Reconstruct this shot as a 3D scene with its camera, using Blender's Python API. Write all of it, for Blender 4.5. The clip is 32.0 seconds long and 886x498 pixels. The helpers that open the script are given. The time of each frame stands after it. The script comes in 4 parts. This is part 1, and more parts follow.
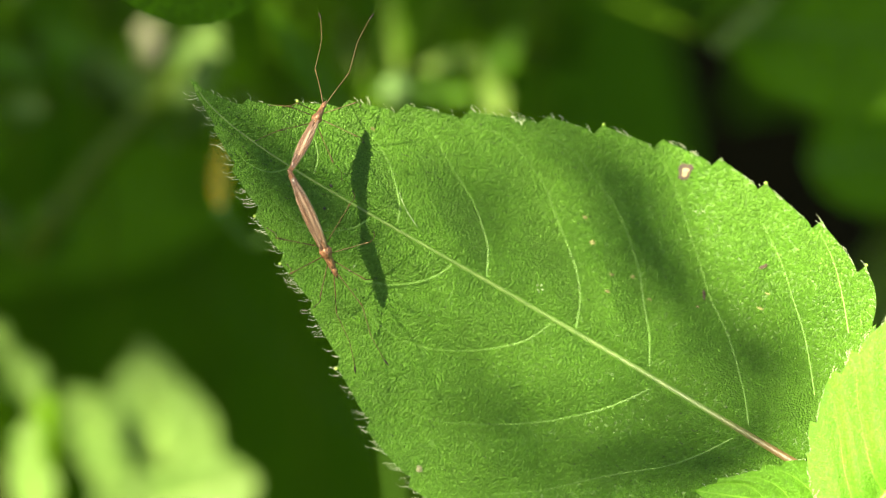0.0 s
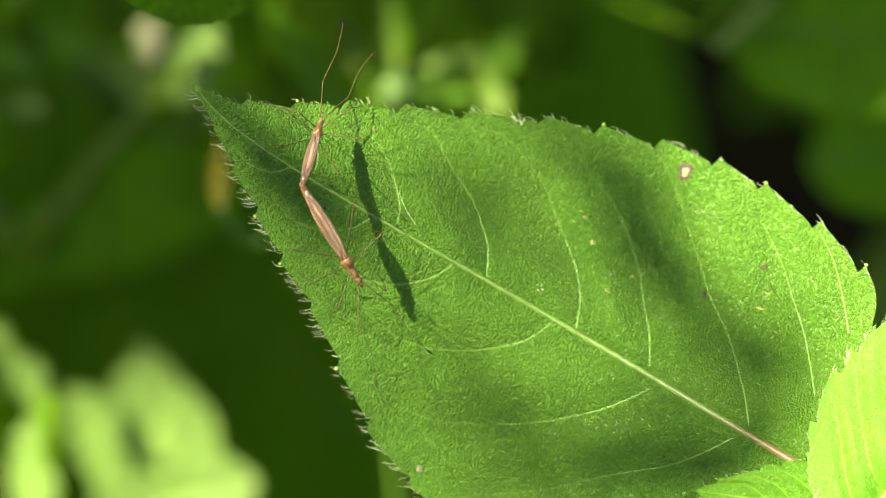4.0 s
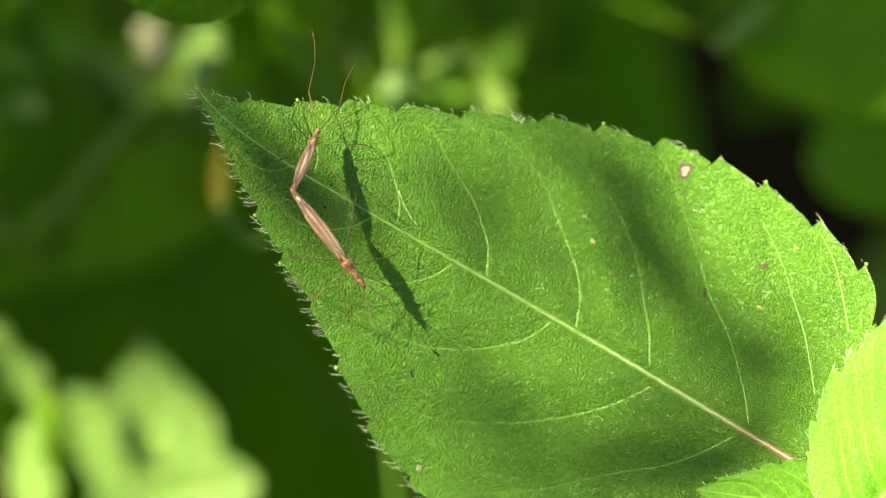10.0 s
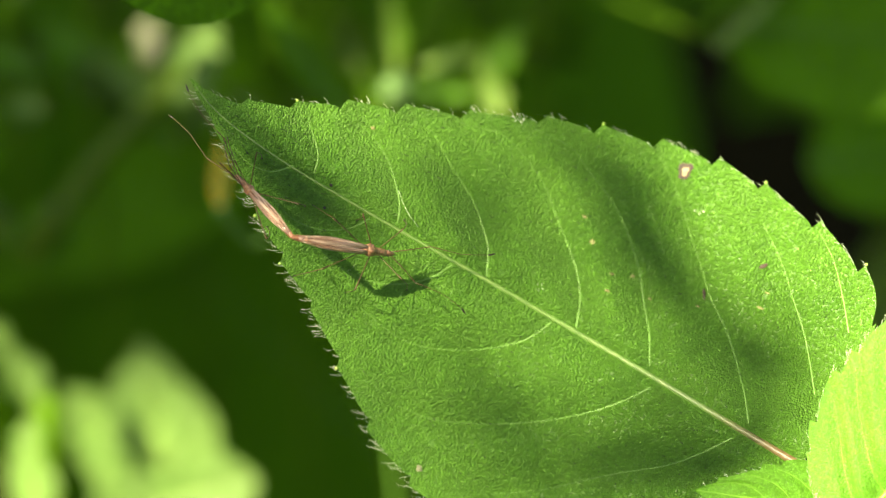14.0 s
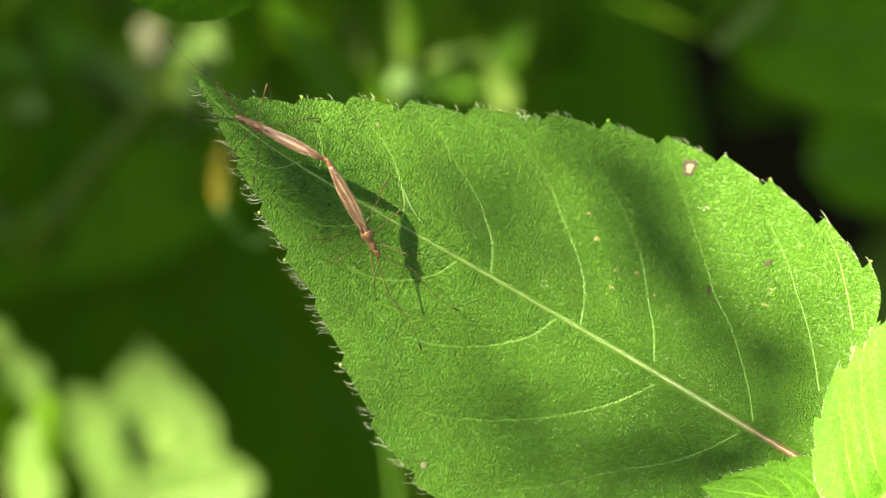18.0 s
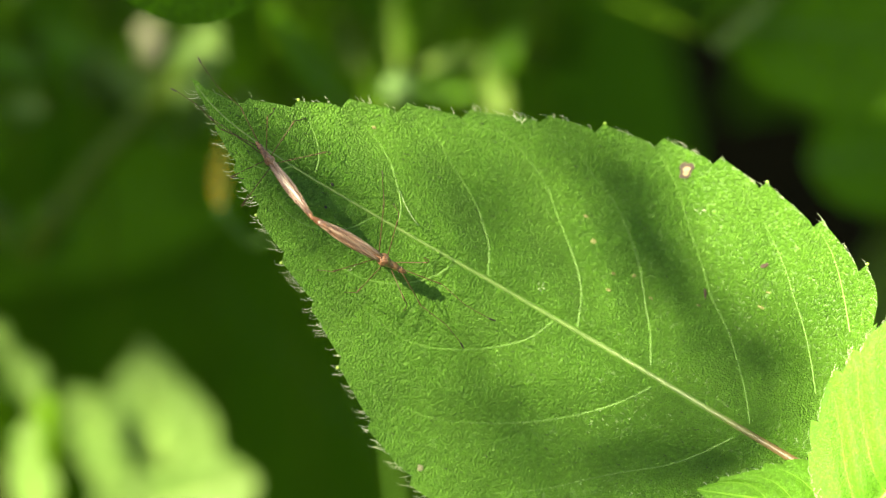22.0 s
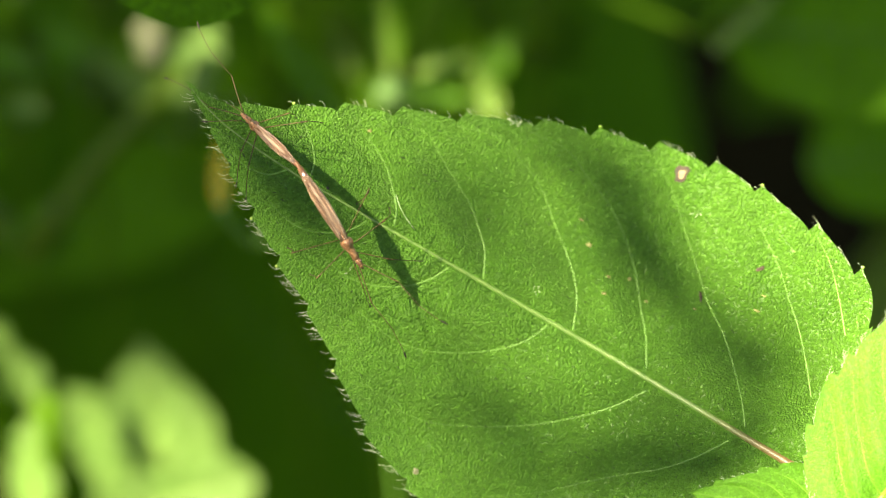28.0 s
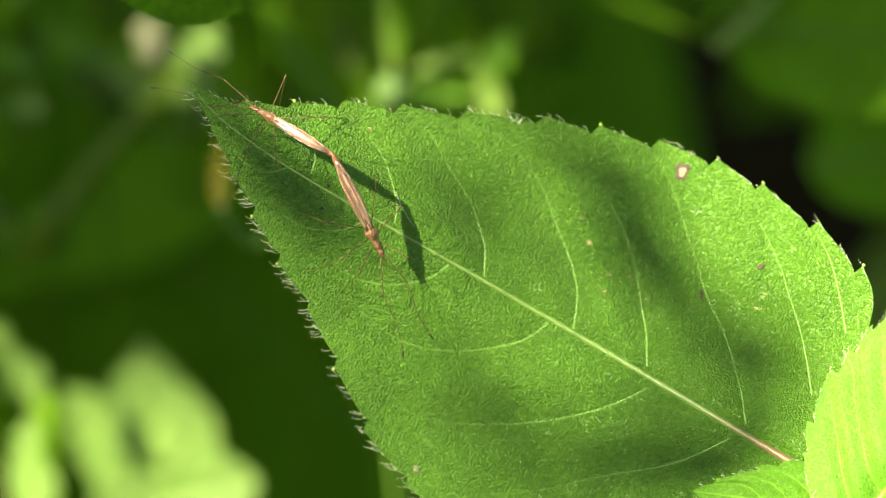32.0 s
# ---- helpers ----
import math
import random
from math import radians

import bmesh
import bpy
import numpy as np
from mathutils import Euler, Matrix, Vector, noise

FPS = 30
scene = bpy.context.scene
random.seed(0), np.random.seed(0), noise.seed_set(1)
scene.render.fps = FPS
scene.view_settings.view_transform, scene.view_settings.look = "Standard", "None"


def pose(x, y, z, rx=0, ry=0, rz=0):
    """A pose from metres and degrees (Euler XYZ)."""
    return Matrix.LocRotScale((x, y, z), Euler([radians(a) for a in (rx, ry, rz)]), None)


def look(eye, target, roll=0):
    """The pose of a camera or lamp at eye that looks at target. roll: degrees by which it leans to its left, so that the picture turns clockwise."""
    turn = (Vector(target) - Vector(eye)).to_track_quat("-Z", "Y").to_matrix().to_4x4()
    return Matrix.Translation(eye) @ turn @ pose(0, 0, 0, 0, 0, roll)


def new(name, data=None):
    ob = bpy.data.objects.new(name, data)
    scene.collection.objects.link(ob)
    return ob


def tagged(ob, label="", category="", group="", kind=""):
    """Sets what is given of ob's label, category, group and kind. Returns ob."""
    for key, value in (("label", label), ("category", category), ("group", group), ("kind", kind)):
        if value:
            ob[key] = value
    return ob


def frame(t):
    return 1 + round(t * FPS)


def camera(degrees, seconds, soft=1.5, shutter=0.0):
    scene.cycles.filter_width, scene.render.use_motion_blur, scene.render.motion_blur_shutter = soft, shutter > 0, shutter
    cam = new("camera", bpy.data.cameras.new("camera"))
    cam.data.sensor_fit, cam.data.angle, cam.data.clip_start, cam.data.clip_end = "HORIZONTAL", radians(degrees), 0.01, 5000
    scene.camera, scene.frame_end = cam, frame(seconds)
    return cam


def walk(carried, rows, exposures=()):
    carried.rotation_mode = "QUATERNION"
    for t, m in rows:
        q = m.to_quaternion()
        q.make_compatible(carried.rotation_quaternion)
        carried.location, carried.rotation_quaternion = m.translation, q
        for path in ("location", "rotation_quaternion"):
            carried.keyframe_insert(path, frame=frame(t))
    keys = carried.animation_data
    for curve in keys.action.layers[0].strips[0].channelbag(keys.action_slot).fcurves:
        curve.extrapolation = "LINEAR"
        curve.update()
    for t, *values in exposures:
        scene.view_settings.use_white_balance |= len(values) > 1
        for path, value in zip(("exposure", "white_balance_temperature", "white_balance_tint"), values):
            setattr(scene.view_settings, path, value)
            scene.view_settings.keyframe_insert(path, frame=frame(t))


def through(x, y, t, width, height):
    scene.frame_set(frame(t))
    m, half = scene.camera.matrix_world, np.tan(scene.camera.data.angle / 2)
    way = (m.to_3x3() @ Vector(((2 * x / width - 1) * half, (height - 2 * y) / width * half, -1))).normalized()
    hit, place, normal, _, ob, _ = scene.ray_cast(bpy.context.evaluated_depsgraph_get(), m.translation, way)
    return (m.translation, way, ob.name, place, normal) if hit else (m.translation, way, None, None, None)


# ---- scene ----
cam = camera(10, 32.0, soft=1.0)
# The picture plane: the broad leaf lies in it, 0.366 m before the lens; x to the right, y up the leaf's slope, z to the lens.
REACH = 0.366
PLANE = pose(0, 0, 0.6, 50, 0, 0)
EYE = PLANE @ pose(0, 0, REACH)
walk(cam, [(0.0, EYE), (32.0, EYE)], exposures=[(0.0, 2.29, 9000, 4), (32.0, 2.29, 9000, 4)])
cam.data.dof.use_dof = True
cam.data.dof.focus_distance = REACH - 0.003
cam.data.dof.aperture_fstop = 18.0

# ---- light ----
SUN_WAY = Vector((-0.655, 0.46, 1.0)).normalized()  # towards the sun, in the plane's own axes
SUN_WORLD = PLANE.to_3x3() @ SUN_WAY
world = bpy.data.worlds.new("world")
scene.world = world
world.use_nodes = True
sky = world.node_tree.nodes.new("ShaderNodeTexSky")
sky.sky_type = "NISHITA"
sky.sun_disc = False
sky.sun_elevation = math.asin(SUN_WORLD.z)
sky.sun_rotation = math.atan2(SUN_WORLD.x, SUN_WORLD.y)
world.node_tree.links.new(sky.outputs[0], world.node_tree.nodes["Background"].inputs[0])
world.node_tree.nodes["Background"].inputs[1].default_value = 0.043
sun = new("sun", bpy.data.lights.new("sun", "SUN"))
sun.data.energy, sun.data.angle, sun.data.color = 5.0, radians(0.53), (1.0, 0.95, 0.84)
sun.matrix_world = look(SUN_WORLD * 5, (0, 0, 0))

# ---- materials ----
MM = 0.001
K = 0.00004084  # metres to a step of the plan at the leaf's distance


def nodes_of(name):
    m = bpy.data.materials.new(name)
    m.use_nodes = True
    t = m.node_tree
    t.nodes.clear()
    return m, t.nodes, t.links


def mix_rgb(n, l, fac, a, b, mode="MIX"):
    node = n.new("ShaderNodeMix")
    node.data_type, node.blend_type = "RGBA", mode
    for socket, value in ((0, fac), (6, a), (7, b)):
        if isinstance(value, (int, float)):
            node.inputs[socket].default_value = value
        elif isinstance(value, tuple):
            node.inputs[socket].default_value = (*value, 1)
        else:
            l.new(value, node.inputs[socket])
    return node.outputs[2]


def noise_of(n, l, scale, detail=3.0, kind="noise"):
    co = n.new("ShaderNodeTexCoord")
    t = n.new("ShaderNodeTexNoise" if kind == "noise" else "ShaderNodeTexVoronoi")
    t.inputs["Scale"].default_value = scale
    if kind == "noise":
        t.inputs["Detail"].default_value = detail
    l.new(co.outputs["Object"], t.inputs["Vector"])
    return t.outputs[0]


def ramp(n, l, source, low, high):
    r = n.new("ShaderNodeMapRange")
    r.inputs[1].default_value, r.inputs[2].default_value = low, high
    l.new(source, r.inputs[0])
    return r.outputs[0]


def leaf_material(name, dark, light, thin, through=0.35, rough=0.42, grain=7200.0, relief=0.000065, level=0.5, blotch=160.0, sparkle=0.42):
    """A leaf: mottled at two scales, finely pebbled, lit through from behind."""
    m, n, l = nodes_of(name)
    broad = ramp(n, l, noise_of(n, l, blotch, 4), 0.3, 0.7)
    co = n.new("ShaderNodeTexCoord")
    vor = n.new("ShaderNodeTexVoronoi")
    vor.inputs["Scale"].default_value = grain
    l.new(co.outputs["Object"], vor.inputs["Vector"])
    cell = ramp(n, l, vor.outputs["Distance"], 0.05, 0.75)
    split = n.new("ShaderNodeSeparateColor")
    l.new(vor.outputs["Color"], split.inputs[0])
    fine = ramp(n, l, noise_of(n, l, grain * 0.14, 3), 0.35, 0.7)
    tone = mix_rgb(n, l, broad, dark, light)
    tone = mix_rgb(n, l, mix_value(n, l, fine, 0.18), tone, light)
    # Darker towards cell rims: the crevice shade between pebbles is put into the colour.
    tone = mix_rgb(n, l, mix_value(n, l, cell, 0.5), tone, tuple(v * 0.45 for v in dark))
    tone = mix_rgb(n, l, mix_value(n, l, split.outputs[0], 0.45), tone, tuple(min(1, v * 1.25) for v in light))
    pebble = n.new("ShaderNodeHueSaturation")
    l.new(tone, pebble.inputs["Color"])
    l.new(ramp_to(n, l, split.outputs[1], 0.78, 1.25), pebble.inputs["Value"])
    tone = pebble.outputs[0]
    info = n.new("ShaderNodeObjectInfo")
    hue = n.new("ShaderNodeHueSaturation")
    l.new(ramp_to(n, l, info.outputs["Random"], 0.85, 1.12), hue.inputs["Value"])
    l.new(tone, hue.inputs["Color"])
    b = n.new("ShaderNodeBsdfPrincipled")
    l.new(hue.outputs[0], b.inputs["Base Color"])
    glint = n.new("ShaderNodeMapRange")
    glint.inputs[1].default_value, glint.inputs[2].default_value = 0.5, 0.85
    glint.inputs[3].default_value, glint.inputs[4].default_value = rough + 0.08, rough * sparkle
    l.new(split.outputs[2], glint.inputs[0])
    l.new(glint.outputs[0], b.inputs["Roughness"])
    b.inputs["Specular IOR Level"].default_value = level
    bump = n.new("ShaderNodeBump")
    bump.inputs["Distance"].default_value = relief
    bump.inputs["Strength"].default_value = 0.9
    high = n.new("ShaderNodeMath")
    high.operation = "SUBTRACT"
    l.new(mix_value(n, l, split.outputs[1], 0.4), high.inputs[0])
    l.new(cell, high.inputs[1])
    l.new(high.outputs[0], bump.inputs["Height"])
    l.new(bump.outputs[0], b.inputs["Normal"])
    tr = n.new("ShaderNodeBsdfTranslucent")
    tr.inputs[0].default_value = (*thin, 1)
    mixed = n.new("ShaderNodeMixShader")
    mixed.inputs[0].default_value = through
    out = n.new("ShaderNodeOutputMaterial")
    l.new(b.outputs[0], mixed.inputs[1])
    l.new(tr.outputs[0], mixed.inputs[2])
    l.new(mixed.outputs[0], out.inputs[0])
    return m


def mix_value(n, l, source, gain):
    node = n.new("ShaderNodeMath")
    node.operation = "MULTIPLY"
    node.inputs[1].default_value = gain
    l.new(source, node.inputs[0])
    return node.outputs[0]


def ramp_to(n, l, source, low, high):
    r = n.new("ShaderNodeMapRange")
    r.inputs[3].default_value, r.inputs[4].default_value = low, high
    l.new(source, r.inputs[0])
    return r.outputs[0]


def plain_material(name, dark, light, scale, rough=0.5, relief=0.00002, stretch=None, coat=0.0, level=0.5, low=0.32, high=0.68):
    m, n, l = nodes_of(name)
    co = n.new("ShaderNodeTexCoord")
    mp = n.new("ShaderNodeMapping")
    mp.inputs["Scale"].default_value = stretch or (1, 1, 1)
    l.new(co.outputs["Object"], mp.inputs[0])
    fac = []
    for s, d in ((scale, 4), (scale * 0.22, 2)):
        t = n.new("ShaderNodeTexNoise")
        t.inputs["Scale"].default_value, t.inputs["Detail"].default_value = s, d
        l.new(mp.outputs[0], t.inputs["Vector"])
        fac.append(ramp(n, l, t.outputs[0], low, high))
    mean = n.new("ShaderNodeMath")
    mean.operation = "MULTIPLY_ADD"
    mean.inputs[1].default_value = 0.6
    l.new(fac[0], mean.inputs[0])
    l.new(mix_value(n, l, fac[1], 0.4), mean.inputs[2])
    b = n.new("ShaderNodeBsdfPrincipled")
    l.new(mix_rgb(n, l, mean.outputs[0], dark, light), b.inputs["Base Color"])
    b.inputs["Roughness"].default_value = rough
    b.inputs["Specular IOR Level"].default_value = level
    b.inputs["Coat Weight"].default_value = coat
    b.inputs["Coat Roughness"].default_value = 0.2
    bump = n.new("ShaderNodeBump")
    bump.inputs["Distance"].default_value = relief
    l.new(fac[0], bump.inputs["Height"])
    l.new(bump.outputs[0], b.inputs["Normal"])
    out = n.new("ShaderNodeOutputMaterial")
    l.new(b.outputs[0], out.inputs[0])
    return m


def rib_material():
    """The midrib of the broad leaf: dull red at its base, pale green from a quarter of its length on."""
    m, n, l = nodes_of("broad_midrib")
    co = n.new("ShaderNodeTexCoord")
    split = n.new("ShaderNodeSeparateXYZ")
    l.new(co.outputs["Object"], split.inputs[0])
    run = ramp(n, l, split.outputs[0], 0.0025, 0.0085)
    fine = ramp(n, l, noise_of(n, l, 1400, 3), 0.3, 0.7)
    red = mix_rgb(n, l, fine, (0.1, 0.065, 0.025), (0.17, 0.13, 0.055))
    green = mix_rgb(n, l, fine, (0.09, 0.19, 0.04), (0.15, 0.26, 0.07))
    b = n.new("ShaderNodeBsdfPrincipled")
    l.new(mix_rgb(n, l, run, red, green), b.inputs["Base Color"])
    b.inputs["Roughness"].default_value = 0.42
    bump = n.new("ShaderNodeBump")
    bump.inputs["Distance"].default_value = 0.00003
    l.new(fine, bump.inputs["Height"])
    l.new(bump.outputs[0], b.inputs["Normal"])
    out = n.new("ShaderNodeOutputMaterial")
    l.new(b.outputs[0], out.inputs[0])
    return m


LEAF = leaf_material("leaf_upper_side", (0.043, 0.156, 0.014), (0.099, 0.263, 0.031), (0.14, 0.37, 0.014), rough=0.46, grain=6200.0, relief=0.00018, level=0.45, sparkle=0.95)
YOUNG = leaf_material("young_leaf", (0.065, 0.23, 0.014), (0.125, 0.35, 0.035), (0.15, 0.44, 0.02), 0.4, 0.5, 7000, 0.00004, 0.35, 160.0, 1.0)
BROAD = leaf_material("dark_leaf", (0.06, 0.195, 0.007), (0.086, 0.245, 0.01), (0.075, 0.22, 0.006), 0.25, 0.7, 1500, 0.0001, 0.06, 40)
# Lighter tone for sunlit leaves: part of the sunlight is put into the colour.
PALE = leaf_material("sunlit_pale_leaf", (0.085, 0.2, 0.035), (0.19, 0.33, 0.095), (0.2, 0.38, 0.075), 0.35, 0.5, 1500, 0.0001, 0.3, 60)
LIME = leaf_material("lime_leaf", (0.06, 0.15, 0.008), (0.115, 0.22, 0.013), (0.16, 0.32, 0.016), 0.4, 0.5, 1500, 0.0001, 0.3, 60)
VEIN = plain_material("vein", (0.09, 0.235, 0.035), (0.14, 0.31, 0.055), 900, 0.5)
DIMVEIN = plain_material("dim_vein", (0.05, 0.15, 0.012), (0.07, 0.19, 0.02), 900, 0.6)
YOUNGVEIN = plain_material("young_vein", (0.08, 0.25, 0.016), (0.14, 0.34, 0.03), 900, 0.5)
RIB = plain_material("midrib", (0.16, 0.31, 0.05), (0.25, 0.39, 0.1), 700, 0.4)
MAINRIB = rib_material()
STALK = plain_material("red_stalk", (0.09, 0.058, 0.025), (0.16, 0.11, 0.05), 700, 0.4)
STEM = plain_material("green_stem", (0.04, 0.115, 0.006), (0.075, 0.17, 0.012), 300, 0.8, level=0.04)
BARK = plain_material("bark", (0.08, 0.055, 0.03), (0.17, 0.12, 0.07), 120, 0.8, 0.001)
HAIR = plain_material("white_hair", (0.55, 0.72, 0.42), (0.75, 0.88, 0.6), 900, 0.35)
GLAND = plain_material("tooth_tip", (0.2, 0.38, 0.05), (0.32, 0.48, 0.1), 900, 0.35)
SCAR = plain_material("scar", (0.014, 0.01, 0.005), (0.045, 0.028, 0.013), 2600, 0.7)
PINKSCAR = plain_material("pink_scar", (0.11, 0.1, 0.035), (0.24, 0.27, 0.08), 2600, 0.7)
TAN = plain_material("dry_tissue", (0.2, 0.15, 0.08), (0.32, 0.26, 0.15), 3000, 0.7)
# Dark tone of the flecks that stand for hair shadows.
FLECK = plain_material("hair_shadow", (0.012, 0.035, 0.004), (0.025, 0.06, 0.008), 3000, 0.5)
SPECK = plain_material("black_speck", (0.006, 0.008, 0.004), (0.012, 0.014, 0.008), 3000, 0.5)
BUD = plain_material("bud", (0.07, 0.15, 0.045), (0.1, 0.19, 0.06), 300, 0.7, level=0.1)
YELLOW = plain_material("yellow_leaf", (0.55, 0.36, 0.01), (0.65, 0.44, 0.015), 200, 0.6)
CREAM = plain_material("cream_petal", (0.085, 0.1, 0.045), (0.14, 0.16, 0.08), 200, 0.6)
BODY = plain_material("bug_body", (0.1, 0.036, 0.017), (0.4, 0.19, 0.1), 2600, 0.38, 0.00002, (0.35, 1, 1), 0.25)
WING = plain_material("bug_wing", (0.11, 0.045, 0.021), (0.6, 0.42, 0.3), 6500, 0.28, 0.00014, (0.05, 1, 1), 1.0, 1.0, 0.42, 0.58)
HEADM = plain_material("bug_head", (0.07, 0.03, 0.014), (0.42, 0.22, 0.12), 5200, 0.3, 0.00006, None, 0.6)
LIMB = plain_material("bug_limb", (0.03, 0.022, 0.009), (0.13, 0.085, 0.035), 3000, 0.5, level=0.3)
CLUB = plain_material("bug_club", (0.01, 0.008, 0.006), (0.03, 0.02, 0.014), 3000, 0.4)
# Near-black base: deep shade between the plants is put into the soil's colour.
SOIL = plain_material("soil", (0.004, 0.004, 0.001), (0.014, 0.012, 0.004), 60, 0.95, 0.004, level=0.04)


def grit_material():
    """Hair bases of a leaf: from dark to pale, each one of its own tone; they paint in its sparkle."""
    m, n, l = nodes_of("leaf_grit")
    geo = n.new("ShaderNodeNewGeometry")
    patch = ramp(n, l, noise_of(n, l, 300, 3), 0.3, 0.7)
    tone = mix_rgb(n, l, geo.outputs["Random Per Island"], (0.022, 0.095, 0.008), (0.2, 0.42, 0.085))
    b = n.new("ShaderNodeBsdfPrincipled")
    l.new(mix_rgb(n, l, mix_value(n, l, patch, 0.3), tone, (0.1, 0.3, 0.02)), b.inputs["Base Color"])
    b.inputs["Roughness"].default_value = 0.6
    b.inputs["Specular IOR Level"].default_value = 0.25
    out = n.new("ShaderNodeOutputMaterial")
    l.new(b.outputs[0], out.inputs[0])
    return m


GRIT = grit_material()


# ---- builders ----
def part(name, bm, material, parent, label=""):
    me = bpy.data.meshes.new(name)
    bm.to_mesh(me)
    bm.free()
    me.polygons.foreach_set("use_smooth", [True] * len(me.polygons))
    me.materials.append(material)
    ob = new(name, me)
    ob.parent = parent
    if label:
        ob["label"] = label
    return ob


def at(px, py, z=0.0):
    """A place in the plane's axes, by its spot in the view and its height over the leaf."""
    s = K * (REACH - z) / REACH
    return Vector(((px - 784) * s, (441 - py) * s, z))


def ways(x, up):
    """A turn whose x axis is x and whose z axis lies nearest to up."""
    x = x.normalized()
    y = up.cross(x).normalized()
    z = x.cross(y)
    return Matrix((x, y, z)).transposed().to_4x4()


def tube(bm, points, radii, sides=8):
    """A closed round rod along points."""
    rings = []
    ref = Vector((0.31, 0.2, 0.93))
    for i, p in enumerate(points):
        d = (points[min(i + 1, len(points) - 1)] - points[max(i - 1, 0)]).normalized()
        a = d.cross(ref).normalized()
        b = d.cross(a)
        rings.append([bm.verts.new(p + (a * math.cos(q) + b * math.sin(q)) * radii[i])
                      for q in (2 * math.pi * j / sides for j in range(sides))])
    for r, s in zip(rings, rings[1:]):
        for j in range(sides):
            bm.faces.new((r[j], r[(j + 1) % sides], s[(j + 1) % sides], s[j]))
    bm.faces.new(rings[0][::-1])
    bm.faces.new(rings[-1])
    return bm


def rod(points, radii, sides=8):
    return tube(bmesh.new(), points, radii, sides)


def curve_of(points, n):
    """A smooth line through a few points."""
    pts = [points[0] * 2 - points[1], *points, points[-1] * 2 - points[-2]]
    out = []
    for i in range(len(points) - 1):
        a, b, c, d = pts[i:i + 4]
        for j in range(n):
            t = j / n
            out.append(0.5 * ((2 * b) + (c - a) * t + (2 * a - 5 * b + 4 * c - d) * t * t + (3 * b - a - 3 * c + d) * t ** 3))
    return out + [points[-1]]


def loft(rows, sides=14, top=1.0):
    """A body along x from rows of x, half width, half height, middle height."""
    bm = bmesh.new()
    rings = []
    for x, w, h, zc in rows:
        rings.append([bm.verts.new((x, w * math.cos(q), zc + h * math.sin(q) * (top if math.sin(q) > 0 else 1)))
                      for q in (2 * math.pi * j / sides for j in range(sides))])
    for r, s in zip(rings, rings[1:]):
        for j in range(sides):
            bm.faces.new((r[j], s[j], s[(j + 1) % sides], r[(j + 1) % sides]))
    bm.faces.new(rings[0])
    bm.faces.new(rings[-1][::-1])
    bmesh.ops.recalc_face_normals(bm, faces=bm.faces)
    return bm


